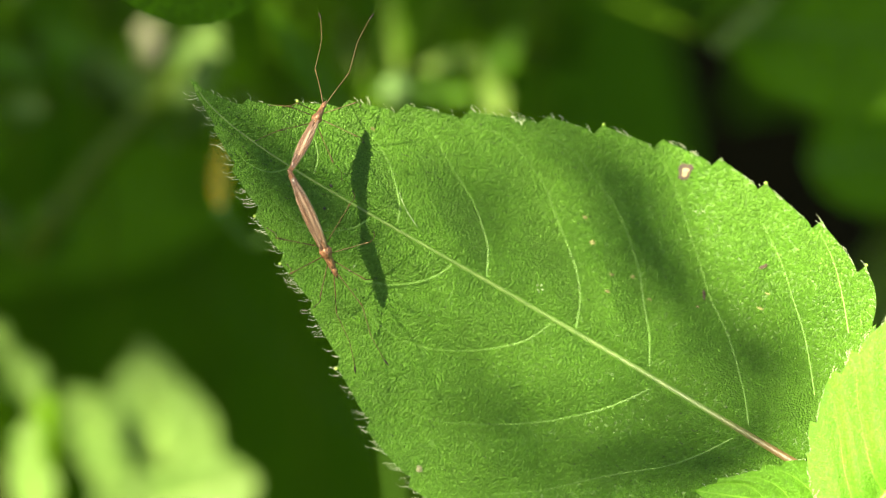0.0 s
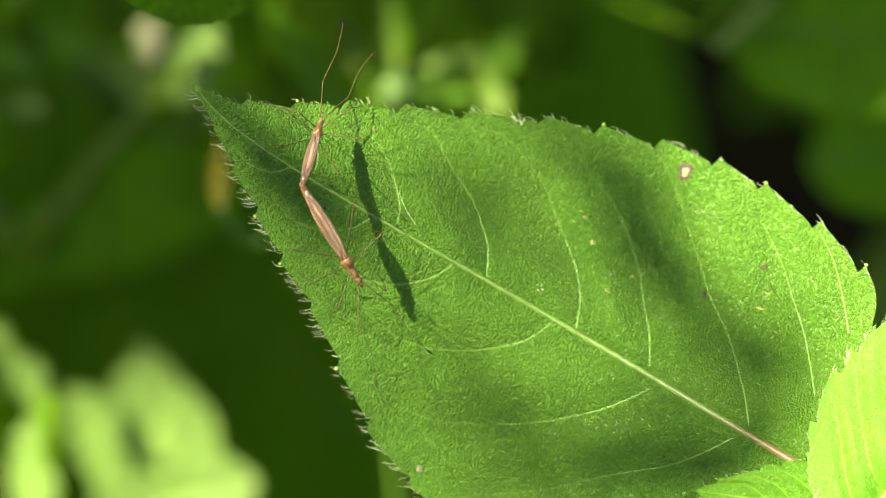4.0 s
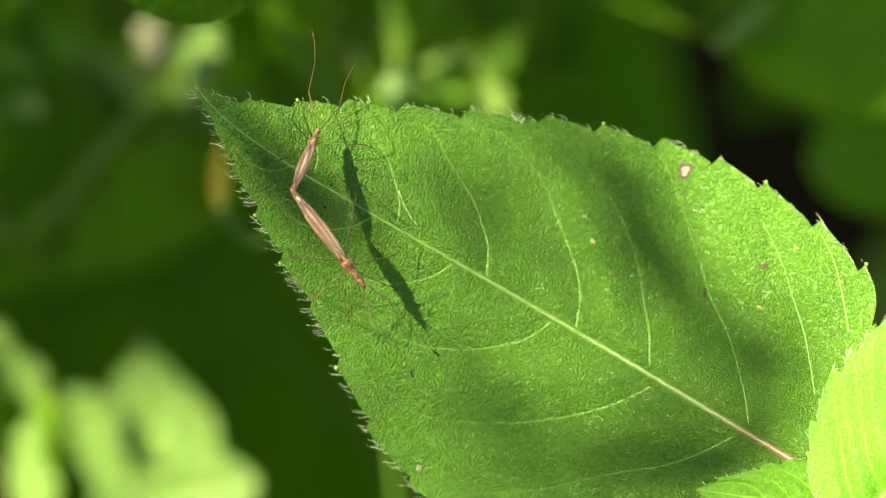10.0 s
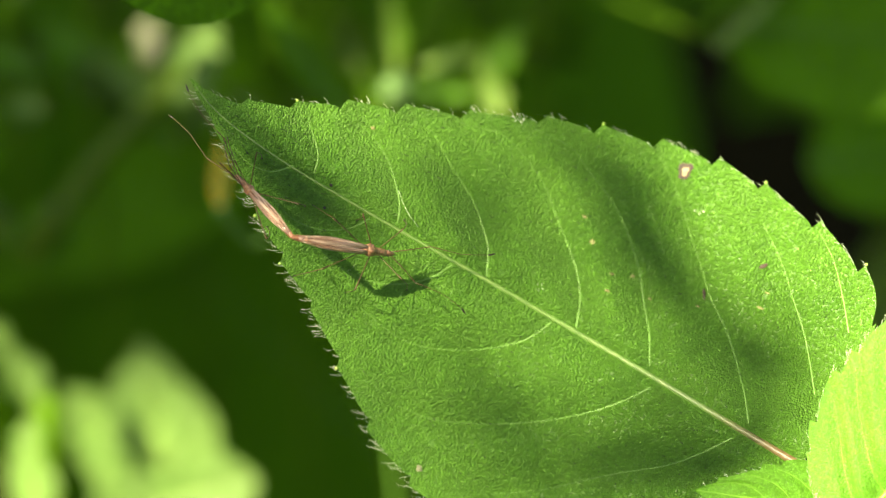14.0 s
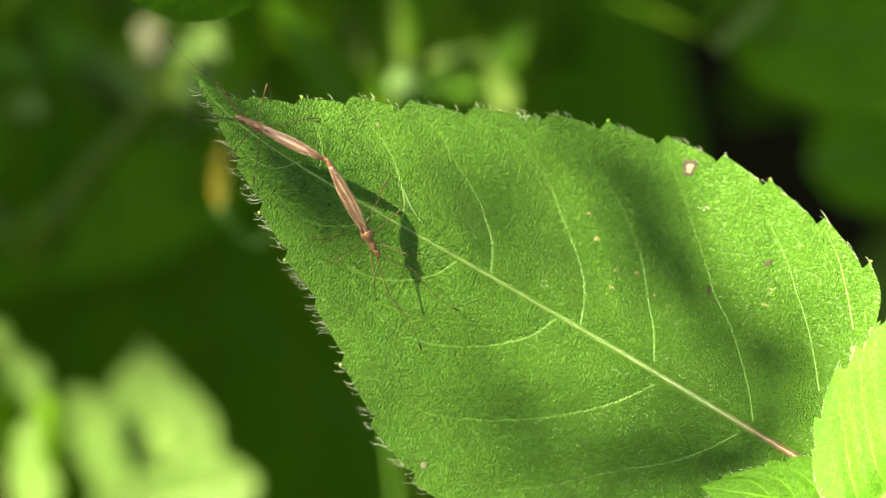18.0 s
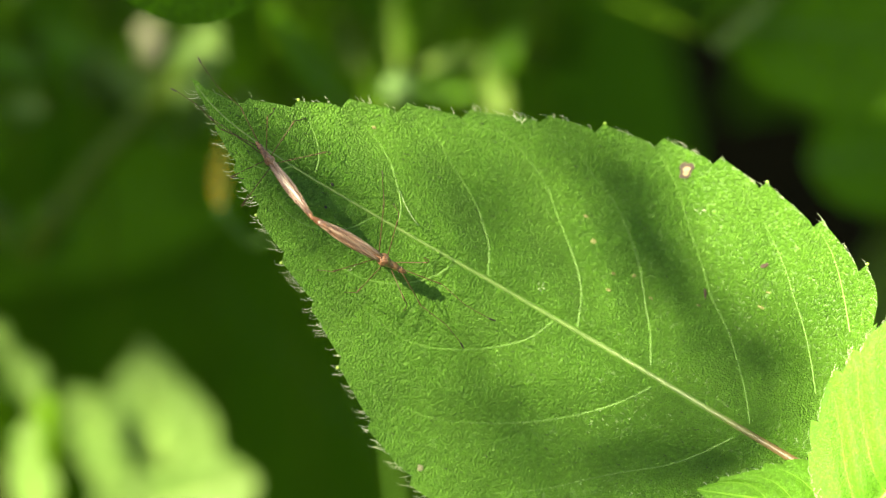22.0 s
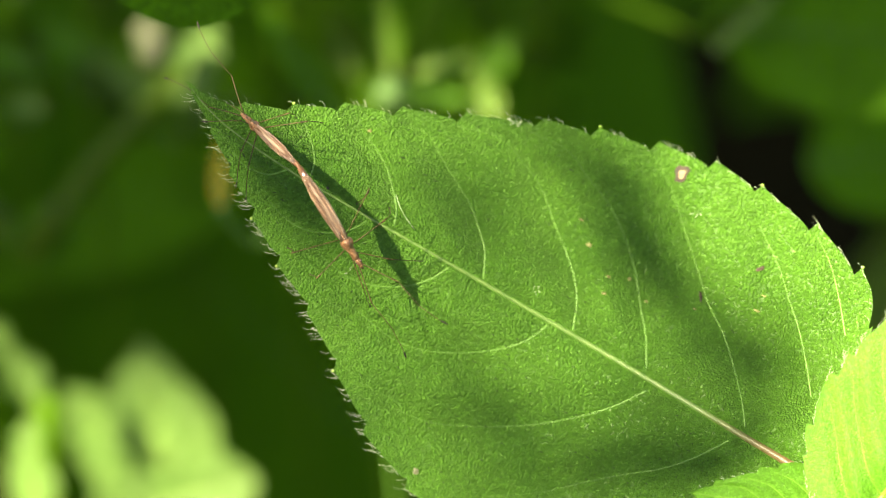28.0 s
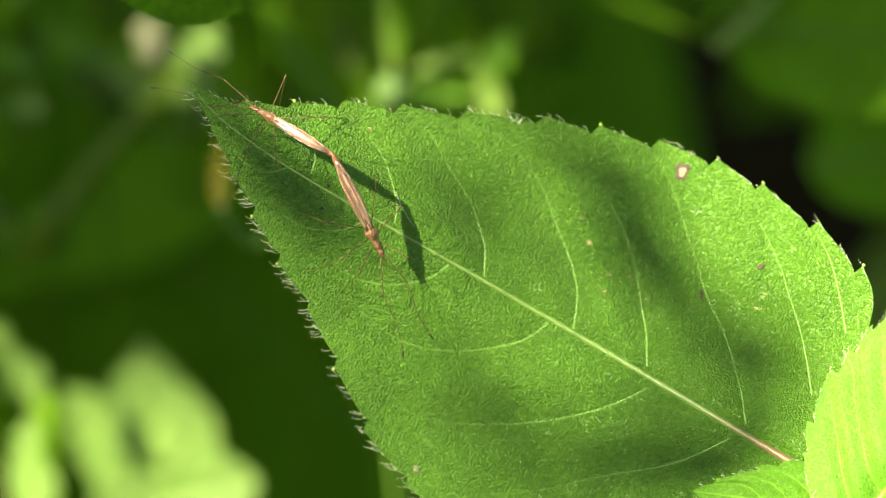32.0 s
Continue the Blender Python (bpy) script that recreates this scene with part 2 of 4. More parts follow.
class Leaf:
    """The form of a blade: length, half widths on both sides of the midrib, side veins, teeth."""

    def __init__(self, length, left, right, veins_left, veins_right, teeth=0.0, pitch=4.0, bend=0.0, cup=0.0, droop=0.0, groove=0.2, seed=1):
        self.length, self.sides = length, (left, right)
        self.veins = (veins_left, veins_right)
        self.tips = None  # where the teeth end, if they are not evenly spaced
        self.relief = None  # a height over x and y that stands in for the plain grooves
        self.teeth, self.pitch, self.bend, self.cup, self.droop, self.groove, self.seed = teeth, pitch, bend, cup, droop, groove, seed

    def half(self, u, side):
        us, ws = zip(*self.sides[side])
        return float(np.interp(u, us, ws))

    def smooth_half(self, u, side):
        return sum(self.half(min(max(u + d, 0), 1), side) for d in (-0.02, -0.01, 0, 0.01, 0.02)) / 5 * min(1, (1 - u) / 0.012 + 0.02)

    def tooth(self, u, side):
        if not self.teeth:
            return 0.0
        if self.tips:
            tips = self.tips[side]
            k = int(np.searchsorted(tips, u))
            if k in (0, len(tips)):
                return 0.0
            f = (u - tips[k - 1]) / (tips[k] - tips[k - 1])
            size = 0.75 + 0.5 * abs(math.sin(k * 2.3 + side))
            drop = 0.07
            edge = 1 - f / drop if f < drop else 0.8 * ((f - drop) / (1 - drop)) ** 0.42 + 0.2 * ((f - drop) / (1 - drop)) ** 12
            return self.teeth * size * (edge - 0.6) * (0.8 if side == 0 else 1.0) * min(1, (1 - u) * 9)
        run = u * self.length / self.pitch + 0.35 * side + 0.22 * math.sin(u * 23 + side * 2 + self.seed)
        f = run - math.floor(run)
        size = 0.75 + 0.5 * abs(math.sin(math.floor(run) * 2.3 + side))
        edge = f ** 0.9 if f < 0.93 else 0.94 * (1 - f) / 0.07
        return self.teeth * size * edge * min(1, (1 - u) * 9) * min(1, u * 12)

    def mid(self, u):
        return self.bend * math.sin(math.pi * min(u, 1)) ** 0.8 if u < 1 else 0.0

    def place(self, u, s, side, lift=0.0):
        """A place of the blade: u along it, s from the midrib (0) to the edge (1)."""
        sign = 1 if side == 0 else -1
        w = self.smooth_half(u, side)
        y = s * w + self.tooth(u, side) * max(0.0, (s - 0.9) / 0.1)
        if self.relief:
            x, y = u * self.length, sign * y + self.mid(u)
            z = self.relief(x, y)
            near = 1 - z / REACH  # what rises to the lens draws in, so that the outline stays
            return Vector((EYE_ON.x + (x - EYE_ON.x) * near, EYE_ON.y + (y - EYE_ON.y) * near, z + lift))
        z = self.cup * (s * w / 0.02) ** 2 * 0.02 + self.droop * u * u
        ring = 9.0
        for v in self.veins[side]:
            ring = min(ring, abs(u - v - 0.32 * s ** 1.5) * self.length)
        z -= self.groove * MM * (math.exp(-(ring / (0.9 * MM)) ** 2) * (1 - 0.5 * s) + 1.3 * math.exp(-(s * w / (1.0 * MM)) ** 2))
        z += 0.25 * MM * noise.noise(Vector((u * self.length * 160, sign * y * 160, self.seed))) * min(1.0, w / 0.004)
        z += 0.09 * MM * noise.noise(Vector((u * self.length * 330, sign * y * 330, self.seed + 9))) * min(1.0, w / 0.004)
        z += 0.5 * MM * noise.noise(Vector((u * self.length * 60, sign * y * 60, self.seed + 5))) * s
        return Vector((u * self.length, sign * y + self.mid(u), z + lift))

    def blade(self, nu, nv, thick=0.00025):
        bm = bmesh.new()
        layers = []
        for under in (0, 1):
            rows = []
            for i in range(nu + 1):
                u = i / nu
                row = []
                for side, steps in ((1, range(nv, 0, -1)), (0, range(0, nv + 1))):
                    for j in steps:
                        row.append(bm.verts.new(self.place(u, j / nv, side, -thick * under * (1 - (j / nv) ** 4))))
                rows.append(row)
            layers.append(rows)
            for a, b in zip(rows, rows[1:]):
                for j in range(2 * nv):
                    f = (a[j], b[j], b[j + 1], a[j + 1])
                    bm.faces.new(f if under else f[::-1])
        return bm

    def vein(self, side, start, width, lift, n=26, end=0.93):
        """A raised strip along a side vein."""
        bm = bmesh.new()
        rows = []
        for i in range(n + 1):
            s = end * i / n
            u = start + 0.32 * s ** 1.5 + 0.006 * noise.noise(Vector((s * 4.5, start * 31, side))) * s
            if u > 0.985:
                break
            c = self.place(u, s, side, lift)
            d = self.place(min(u + 0.32 * 1.5 * s ** 0.5 * 0.01 + 0.002, 0.99), s + 0.01, side, lift) - c
            across = Vector((0, 0, 1)).cross(d).normalized() * width * (1 - 0.6 * s)
            rows.append([bm.verts.new(q) for q in (c - across * 1.2 - Vector((0, 0, lift * 1.6)), c - across * 0.5, c + across * 0.5,
                                                   c + across * 1.2 - Vector((0, 0, lift * 1.6)))])
        for a, b in zip(rows, rows[1:]):
            for j in range(3):
                bm.faces.new((a[j], a[j + 1], b[j + 1], b[j]))
        return bm

    def rib(self, width, n=60):
        bm = bmesh.new()
        rows = []
        for i in range(n + 1):
            u = 0.985 * i / n
            c = self.place(u, 0, 0)
            w = width * (1 - u ** 0.45) + 0.00005
            rows.append([bm.verts.new(c + Vector((0, w * math.cos(q), w * 0.75 * math.sin(q) - 0.00002)))
                         for q in (math.pi * j / 6 for j in range(7))])
        for a, b in zip(rows, rows[1:]):
            for j in range(6):
                bm.faces.new((a[j], b[j], b[j + 1], a[j + 1]))
        return bm

    def fringe(self, count, size, low=0.02, high=0.985):
        """Stiff hairs along both edges."""
        rng = random.Random(self.seed + 40)
        bm = bmesh.new()
        for side in (0, 1):
            sign = 1 if side == 0 else -1
            for i in range(count if side == 0 else count // 2):
                u = low + (high - low) * rng.random()
                p = self.place(u, 0.995, side)
                out = Vector((0.35 + 0.7 * rng.random(), sign * (0.55 + 0.5 * rng.random()), -0.2 + 0.6 * rng.random())).normalized()
                bow = Vector((1.1, sign * -0.9, 0.3)) * size * 0.4
                long = size * (0.3 + 0.9 * rng.random() ** 1.6) * (1.15 if side == 0 else 0.75)
                tube(bm, [p, p + out * long * 0.45, p + out * long * 0.8 + bow * 0.35, p + out * long * 0.95 + bow * rng.random()],
                     [0.00001, 0.000009, 0.000007, 0.000003], 4)
        return bm


def grow_leaf(name, form, parent, m, material, nu=60, nv=14, rib=0.0004, veins=0.00008, label="", vein_mat=None, rib_mat=None):
    """A leaf of a plant, with its midrib and its side veins."""
    ob = part(name, form.blade(nu, nv), material, parent, label)
    ob.matrix_basis = m
    part("midrib", form.rib(rib), rib_mat or RIB, ob)
    for side in (0, 1):
        for start in form.veins[side]:
            part("side_vein", form.vein(side, start, veins, 0.00005), vein_mat or VEIN, ob)
    return ob


def lay(base, tip, up):
    """The pose of a blade from the spot of its base to that of its tip."""
    return Matrix.Translation(base) @ ways(tip - base, up)


UP = Vector((0, 0, 1))
DOWN = PLANE.to_3x3().inverted() @ Vector((0, 0, -1))  # the way to the ground, in the plane's axes


def ground_under(p):
    """The spot on the ground under a place of the plane."""
    return p + DOWN * (PLANE @ p).z


def plant(name, label, category="plant", group=""):
    ob = new(name)
    ob.empty_display_size = 0.01
    ob.matrix_world = PLANE
    return tagged(ob, label, category, group)


def stem_down(owner, points, radius, material=STEM, sides=10, name="stem"):
    """A stem through points, from its top down to the ground."""
    low = ground_under(points[-1])
    path = curve_of([*points, points[-1] + (low - points[-1]) * 0.4 + Vector((0.008, 0, 0)), low], 8)
    return part(name, rod(path, [radius * (0.8 + 0.5 * i / len(path)) for i in range(len(path))], sides), material, owner)


OVATE = ((0, 0.02), (0.05, 0.42), (0.15, 0.8), (0.3, 1.0), (0.45, 0.96), (0.6, 0.78), (0.75, 0.5), (0.88, 0.24), (0.96, 0.08), (1, 0.0))
BLUNT = ((0, 0.05), (0.06, 0.5), (0.2, 0.85), (0.4, 1.0), (0.6, 1.0), (0.75, 0.9), (0.86, 0.7), (0.94, 0.42), (0.98, 0.2), (1, 0.0))
LANCE = ((0, 0.1), (0.1, 0.55), (0.3, 0.95), (0.45, 1.0), (0.65, 0.75), (0.85, 0.33), (1, 0.0))


def form_of(shape, length, half, seed=1, **more):
    prof = tuple((u, w * half) for u, w in shape)
    return Leaf(length, prof, prof, (0.08, 0.22, 0.38, 0.55), (0.12, 0.28, 0.45, 0.6), seed=seed, groove=0.3, **more)


# ---- ground ----
def build_ground():
    bm = bmesh.new()
    bmesh.ops.create_grid(bm, x_segments=120, y_segments=120, size=1.5)
    for v in bm.verts:
        v.co.z = 0.02 * noise.noise(v.co * 6) + 0.008 * noise.noise(v.co * 25)
        far = max(abs(v.co.x), abs(v.co.y))
        if far > 1.45:
            v.co.x *= 400
            v.co.y *= 400
            v.co.z = 0
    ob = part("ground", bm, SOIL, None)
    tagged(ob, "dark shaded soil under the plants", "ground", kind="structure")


build_ground()

# ---- the plant with the broad leaf ----
BASE, TIP = at(1418, 826), at(333, 138)
PX = 0.00004084
MIDRIB = ((0, 0), (0.15, 5), (0.3, 10), (0.5, 20), (0.66, 30), (0.81, 37), (0.9, 33), (0.95, 24), (0.98, 12), (1, 0))  # how far the midrib sags below the line from base to tip
EDGE_UP = ((0, 190), (0.012, 280), (0.03, 326), (0.07, 355), (0.154, 378), (0.248, 382), (0.322, 380), (0.404, 350), (0.479, 316),
           (0.553, 278), (0.649, 211), (0.725, 160), (0.796, 113), (0.856, 62), (0.919, 14), (0.96, -4), (1, 0))
EDGE_LOW = ((0, 50), (0.012, 225), (0.03, 305), (0.08, 368), (0.16, 400), (0.25, 412), (0.34, 411), (0.444, 399), (0.53, 356),
            (0.612, 287), (0.693, 222), (0.757, 185), (0.817, 140), (0.882, 91), (0.931, 50), (0.97, 23), (1, 0))


def sag(u):
    return float(np.interp(u, *zip(*MIDRIB)))


UPPER = tuple((u, (v + sag(u)) * PX) for u, v in EDGE_UP)
LOWER = tuple((u, (v - sag(u)) * PX) for u, v in EDGE_LOW)
MAIN = Leaf((TIP - BASE).length, LOWER, UPPER, (), (), teeth=0.00085, seed=3)
MAIN.mid = lambda u: sum(sag(min(max(u + d, 0), 1)) for d in (-0.03, 0, 0.03)) / 3 * PX * min(1, (1 - u) * 40)
ONTO = lay(BASE, TIP, UP).inverted()  # from the plane's axes to the blade's own
EYE_ON = ONTO @ Vector((0, 0, 0))
MAIN.tips = [[0.0] + sorted((ONTO @ at(*p)).x / MAIN.length for p in row) + [1.0] for row in (
    ((380, 228), (412, 300), (455, 377), (497, 466), (547, 553), (594, 655), (648, 764), (722, 864), (800, 940), (900, 1010), (1020, 1050)),
    ((436, 181), (525, 182), (617, 175), (720, 182), (836, 190), (972, 203), (1067, 222), (1174, 246), (1281, 272), (1357, 322), (1455, 390), (1535, 468), (1560, 560)))]
# side veins, from the midrib to the edge
VEINS_UP = (((1325, 752), (1318, 700), (1303, 640), (1285, 585), (1258, 530), (1240, 470), (1215, 395), (1192, 325), (1165, 275)),
            ((1150, 648), (1149, 590), (1140, 540), (1130, 475), (1110, 412), (1085, 360), (1045, 308), (1010, 262), (945, 230)),
            ((1020, 582), (1027, 530), (1022, 485), (1005, 435), (985, 385), (965, 332), (935, 288), (890, 240), (815, 220)),
            ((862, 490), (864, 440), (855, 405), (840, 362), (815, 320), (790, 280), (768, 238), (735, 218)),
            ((704, 396), (708, 365), (700, 325), (688, 288), (668, 255), (640, 225)),
            ((556, 308), (563, 280), (558, 250), (546, 218)))
VEINS_BASE = (((1442, 700), (1433, 640), (1420, 580), (1402, 525), (1385, 470), (1350, 395)), ((1502, 590), (1492, 530), (1476, 465), (1450, 410)))
VEINS_LOW = (((1296, 776), (1240, 804), (1180, 825), (1100, 838), (1040, 850), (960, 868), (870, 876)),
             ((1150, 688), (1100, 712), (1050, 729), (980, 744), (900, 751), (820, 750), (760, 742), (700, 718)),
             ((976, 572), (940, 598), (900, 612), (850, 620), (800, 621), (750, 615), (700, 596), (640, 548)),
             ((800, 470), (765, 492), (720, 503), (670, 502), (620, 486), (570, 445)),
             ((655, 388), (620, 405), (570, 408), (520, 390), (480, 350)),
             ((520, 295), (480, 305), (440, 290), (415, 262)))


def trace(points):
    return [(ONTO @ q).to_2d() for q in curve_of([at(*p) for p in points], 6)]


VEIN_LINES = [trace(v) for v in (*VEINS_UP, *VEINS_BASE, *VEINS_LOW)]
CELL, REACH_Y = 0.00014, 0.0215


def blade_relief():
    """The height of the broad blade over its own x and y: it falls away from the midrib and is quilted between the veins."""
    xs, ys = np.arange(-0.001, MAIN.length + 0.001, CELL), np.arange(-REACH_Y, REACH_Y, CELL)
    gx, gy = np.meshgrid(xs, ys, indexing="ij")
    near = np.full(gx.shape, 1.0)
    for line in VEIN_LINES:
        for (ax, ay), (bx, by) in zip(line, line[1:]):
            along = np.clip(((gx - ax) * (bx - ax) + (gy - ay) * (by - ay)) / ((bx - ax) ** 2 + (by - ay) ** 2), 0, 1)
            near = np.minimum(near, np.hypot(gx - ax - along * (bx - ax), gy - ay - along * (by - ay)))
    side = gy - np.array([MAIN.mid(min(max(x / MAIN.length, 0), 1)) for x in xs])[:, None]
    off = np.abs(side)
    slope = np.interp(xs / MAIN.length, (0, 0.2, 0.45, 0.6, 0.9, 1.0), (-0.42, -0.32, 0.06, 0.15, 0.13, 0.05))
    rise = np.cumsum(slope) * CELL
    z = (rise - np.interp(0.72 * MAIN.length, xs, rise))[:, None] - np.where(side < 0, 1.9, 0.3) * MM * (1 - np.exp(-(off / (4.0 * MM)) ** 2))
    z += QUILT * (1 - np.exp(-(np.minimum(near, off) / (1.9 * MM)) ** 2))
    z -= 0.07 * MM * np.exp(-(near / (0.22 * MM)) ** 2) + 0.2 * MM * np.exp(-(off / (0.6 * MM)) ** 2)

    def height(x, y):
        i, j = (x + 0.001) / CELL, (y + REACH_Y) / CELL
        a, b = min(max(int(i), 0), len(xs) - 2), min(max(int(j), 0), len(ys) - 2)
        f, g = min(max(i - a, 0), 1), min(max(j - b, 0), 1)
        own = 0.05 * noise.noise(Vector((x * 900, y * 900, 3))) + 0.14 * noise.noise(Vector((x * 320, y * 320, 12))) * min(1, max(0, 1.05 - x / MAIN.length) * 5)
        return float((z[a, b] * (1 - g) + z[a, b + 1] * g) * (1 - f) + (z[a + 1, b] * (1 - g) + z[a + 1, b + 1] * g) * f) + own * MM
    return height


QUILT = 0.42 * MM
MAIN.relief = blade_relief()


def drawn_in(q, up):
    """The spot of the blade at its own flat x and y, raised by up."""
    z = MAIN.relief(q.x, q.y)
    return Vector((EYE_ON.x + (q.x - EYE_ON.x) * (1 - z / REACH), EYE_ON.y + (q.y - EYE_ON.y) * (1 - z / REACH), z + up))


def drawn_vein(line, width):
    """A low raised strip along a side vein of the broad leaf."""
    bm = bmesh.new()
    rows = []
    for i, p in enumerate(line):
        a, b = line[max(i - 1, 0)], line[min(i + 1, len(line) - 1)]
        across = Vector((-(b - a).y, (b - a).x)).normalized() * width * (1.15 - 0.85 * i / len(line))
        rows.append([bm.verts.new(drawn_in(q, up)) for q, up in
                     ((p - across * 1.3, -0.00003), (p - across * 0.5, 0.00004), (p + across * 0.5, 0.00004), (p + across * 1.3, -0.00003))])
    for a, b in zip(rows, rows[1:]):
        for j in range(3):
            bm.faces.new((a[j], b[j], b[j + 1], a[j + 1]))
    return bm


def mark(owner, u, s, side, a, b, turn, material, name, thick=0.00006):
    """A low scar on the blade: a flat, uneven patch."""
    rng = random.Random(int(u * 1000 + s * 77))
    bm = bmesh.new()
    c = MAIN.place(u, s, side, thick)
    rise = c.z - MAIN.relief(c.x, c.y)
    mid = bm.verts.new(c + Vector((0, 0, 0.00001)))
    ring = []
    for i in range(12):
        q = 2 * math.pi * i / 12
        k = 0.7 + 0.5 * rng.random()
        x, y = a * k * math.cos(q), b * k * math.sin(q)
        q = c + Vector((x * math.cos(turn) - y * math.sin(turn), x * math.sin(turn) + y * math.cos(turn), 0))
        ring.append(bm.verts.new((q.x, q.y, MAIN.relief(q.x, q.y) + rise - thick * 0.5)))
    for i in range(12):
        bm.faces.new((mid, ring[i], ring[(i + 1) % 12]))
    return part(name, bm, material, owner)


def spot_on(px, py):
    """Where a spot of the view lies on the broad leaf: u, s, side."""
    p = lay(BASE, TIP, UP).inverted() @ at(px, py)
    u = p.x / MAIN.length
    y = p.y - MAIN.mid(u)
    side = 0 if y > 0 else 1
    return u, min(abs(y) / MAIN.smooth_half(u, side), 0.99), side


def build_main():
    owner = plant("leafy_plant", "leafy green plant with broad toothed hairy leaves in dappled sun")
    broad = grow_leaf("leaf", MAIN, owner, lay(BASE, TIP, UP), LEAF, 620, 56, 0.00031, 0.00005, "broad green serrated leaf with pale veins and hairy edge", None, MAINRIB)
    for line in VEIN_LINES:
        part("side_vein", drawn_vein(line, 0.000058), VEIN, broad)
    part("hair_fringe", MAIN.fringe(260, 0.0008), HAIR, broad, "short white hairs along the leaf edge")["kind"] = "stuff"
    for side in (0, 1):
        before = 0.0
        for i in range(20, 2380):
            u = i / 2400
            now = MAIN.tooth(u, side)
            if now < before - 0.00006 and before > 0.00005:
                gland = bmesh.new()
                bmesh.ops.create_icosphere(gland, subdivisions=2, radius=0.00012, matrix=Matrix.Translation(MAIN.place(u - 1 / 2400, 1.0, side)))
                part("tooth_gland", gland, GLAND, broad)
                before = -1.0
            elif before < 0:
                before = -1.0 if now > 0.0 else 0.0
            else:
                before = now
    for px, py, a, b, turn, material, name in ((1212, 303, 15, 17, 0.3, SCAR, "brown_spot"), (1212, 304, 8, 10, 0.3, TAN, "dry_spot"), (1048, 429, 8, 7, 0, PINKSCAR, "pink_spot"),
                                              (1083, 486, 7, 4, 0.2, PINKSCAR, "pink_spot"), (1120, 490, 5, 7, 0.2, PINKSCAR, "pink_spot"), (1035, 385, 6, 5, 0.2, PINKSCAR, "pink_spot"),
                                              (1075, 516, 7, 4, 0.2, PINKSCAR, "pink_spot"), (1150, 530, 6, 4, 0.2, PINKSCAR, "pink_spot"), (1246, 522, 3, 11, 0.6, SCAR, "brown_spot"),
                                              (1352, 472, 9, 4, 0.9, SCAR, "brown_spot"), (1345, 546, 9, 4, 0.2, PINKSCAR, "pink_spot"), (1358, 520, 8, 3, 0.3, PINKSCAR, "pink_spot"),
                                              (660, 228, 6, 5, 0, PINKSCAR, "pale_spot"), (742, 830, 7, 6, 0, CREAM, "pale_spot"), (586, 329, 4, 3, 0, SPECK, "black_speck"),
                                              (574, 369, 3, 3, 0, SPECK, "black_speck"), (1235, 543, 6, 3, 0.1, PINKSCAR, "pink_spot")):
        u, s, side = spot_on(px, py)
        mark(broad, u, s, side, a * PX * (0.7 if material is PINKSCAR else 0.95), b * PX * (0.55 if material is PINKSCAR else 0.95), turn, material, name, 0.0001 if material in (CREAM, TAN) else 0.00007)
    for px, py, n in ((922, 208, 9), (958, 512, 4), (1240, 376, 3), (620, 480, 2)):
        rng = random.Random(px)
        lint = bmesh.new()
        for _ in range(n):
            u, s, side = spot_on(px + rng.uniform(-8, 8), py + rng.uniform(-7, 7))
            p = MAIN.place(u, s, side, 0.00005)
            q = rng.random() * 6.28
            d = Vector((math.cos(q), math.sin(q), 0.3)) * 0.0003
            tube(lint, [p, p + d * 0.6 + Vector((0, 0, 0.00006)), p + d + Vector((0.00004, 0.00008, 0))], [0.000016, 0.000018, 0.00001], 4)
        part("lint", lint, HAIR, broad, "white specks of lint")
    fibre = bmesh.new()
    line = [(ONTO @ q).to_2d() for q in curve_of([at(706, 340), at(714, 362), at(726, 384), at(740, 403)], 4)]
    tube(fibre, [drawn_in(q, 0.0001 + 0.00025 * math.sin(i * 0.26)) for i, q in enumerate(line)], [0.000014] * len(line), 4)
    part("plant_fibre", fibre, HAIR, broad, "fine white fibre lying on the blade")
    # added grit of hair bases over the blade; its tones stand in for sparkle
    rng = random.Random(31)
    spots, faces = [], []
    for _ in range(26000):
        u, s, side = 0.004 + 0.985 * rng.random(), rng.random() ** 0.75 * 0.985 + 0.005, rng.randrange(2)
        if rng.random() > MAIN.half(u, side) / 0.017:
            continue
        c = MAIN.place(u, s, side)
        r, q = 0.000034 + 0.00004 * rng.random() ** 2, rng.random() * 6.28
        k = len(spots)
        for a in range(4):
            spots.append((c.x + r * math.cos(q + a * 1.571), c.y + r * math.sin(q + a * 1.571), c.z - 0.00001))
        spots.append((c.x + r * rng.uniform(-0.7, 0.7), c.y + r * rng.uniform(-0.7, 0.7), c.z + r * rng.uniform(0.3, 0.8)))
        faces += [(k + a, k + (a + 1) % 4, k + 4) for a in range(4)]
    me = bpy.data.meshes.new("leaf_grit")
    me.from_pydata(spots, [], faces)
    me.materials.append(GRIT)
    grit = new("leaf_grit", me)
    grit.parent = broad
    grit["label"], grit["kind"] = "fine hair bases over the blade, pale tones standing in for sparkle", "stuff"
    # short dark flecks lying on the blade: shadows of its hairs put into dark rods
    rng = random.Random(77)
    down = bmesh.new()
    for _ in range(420):
        u, s, side = 0.03 + 0.9 * rng.random(), 0.05 + 0.88 * rng.random(), rng.randrange(2)
        long = (3 + 8 * rng.random() ** 2) * PX
        p = MAIN.place(u, s, side, 0.00002)
        q = MAIN.place(u + long * 0.8 / MAIN.length, min(s + 0.3 * long * (rng.random() - 0.2) / MAIN.smooth_half(u, side), 0.97), side, 0.00004)
        tube(down, [p, (p + q) / 2 + Vector((0, 0, 0.00003)), q], [0.00002, 0.000026, 0.00001], 4)
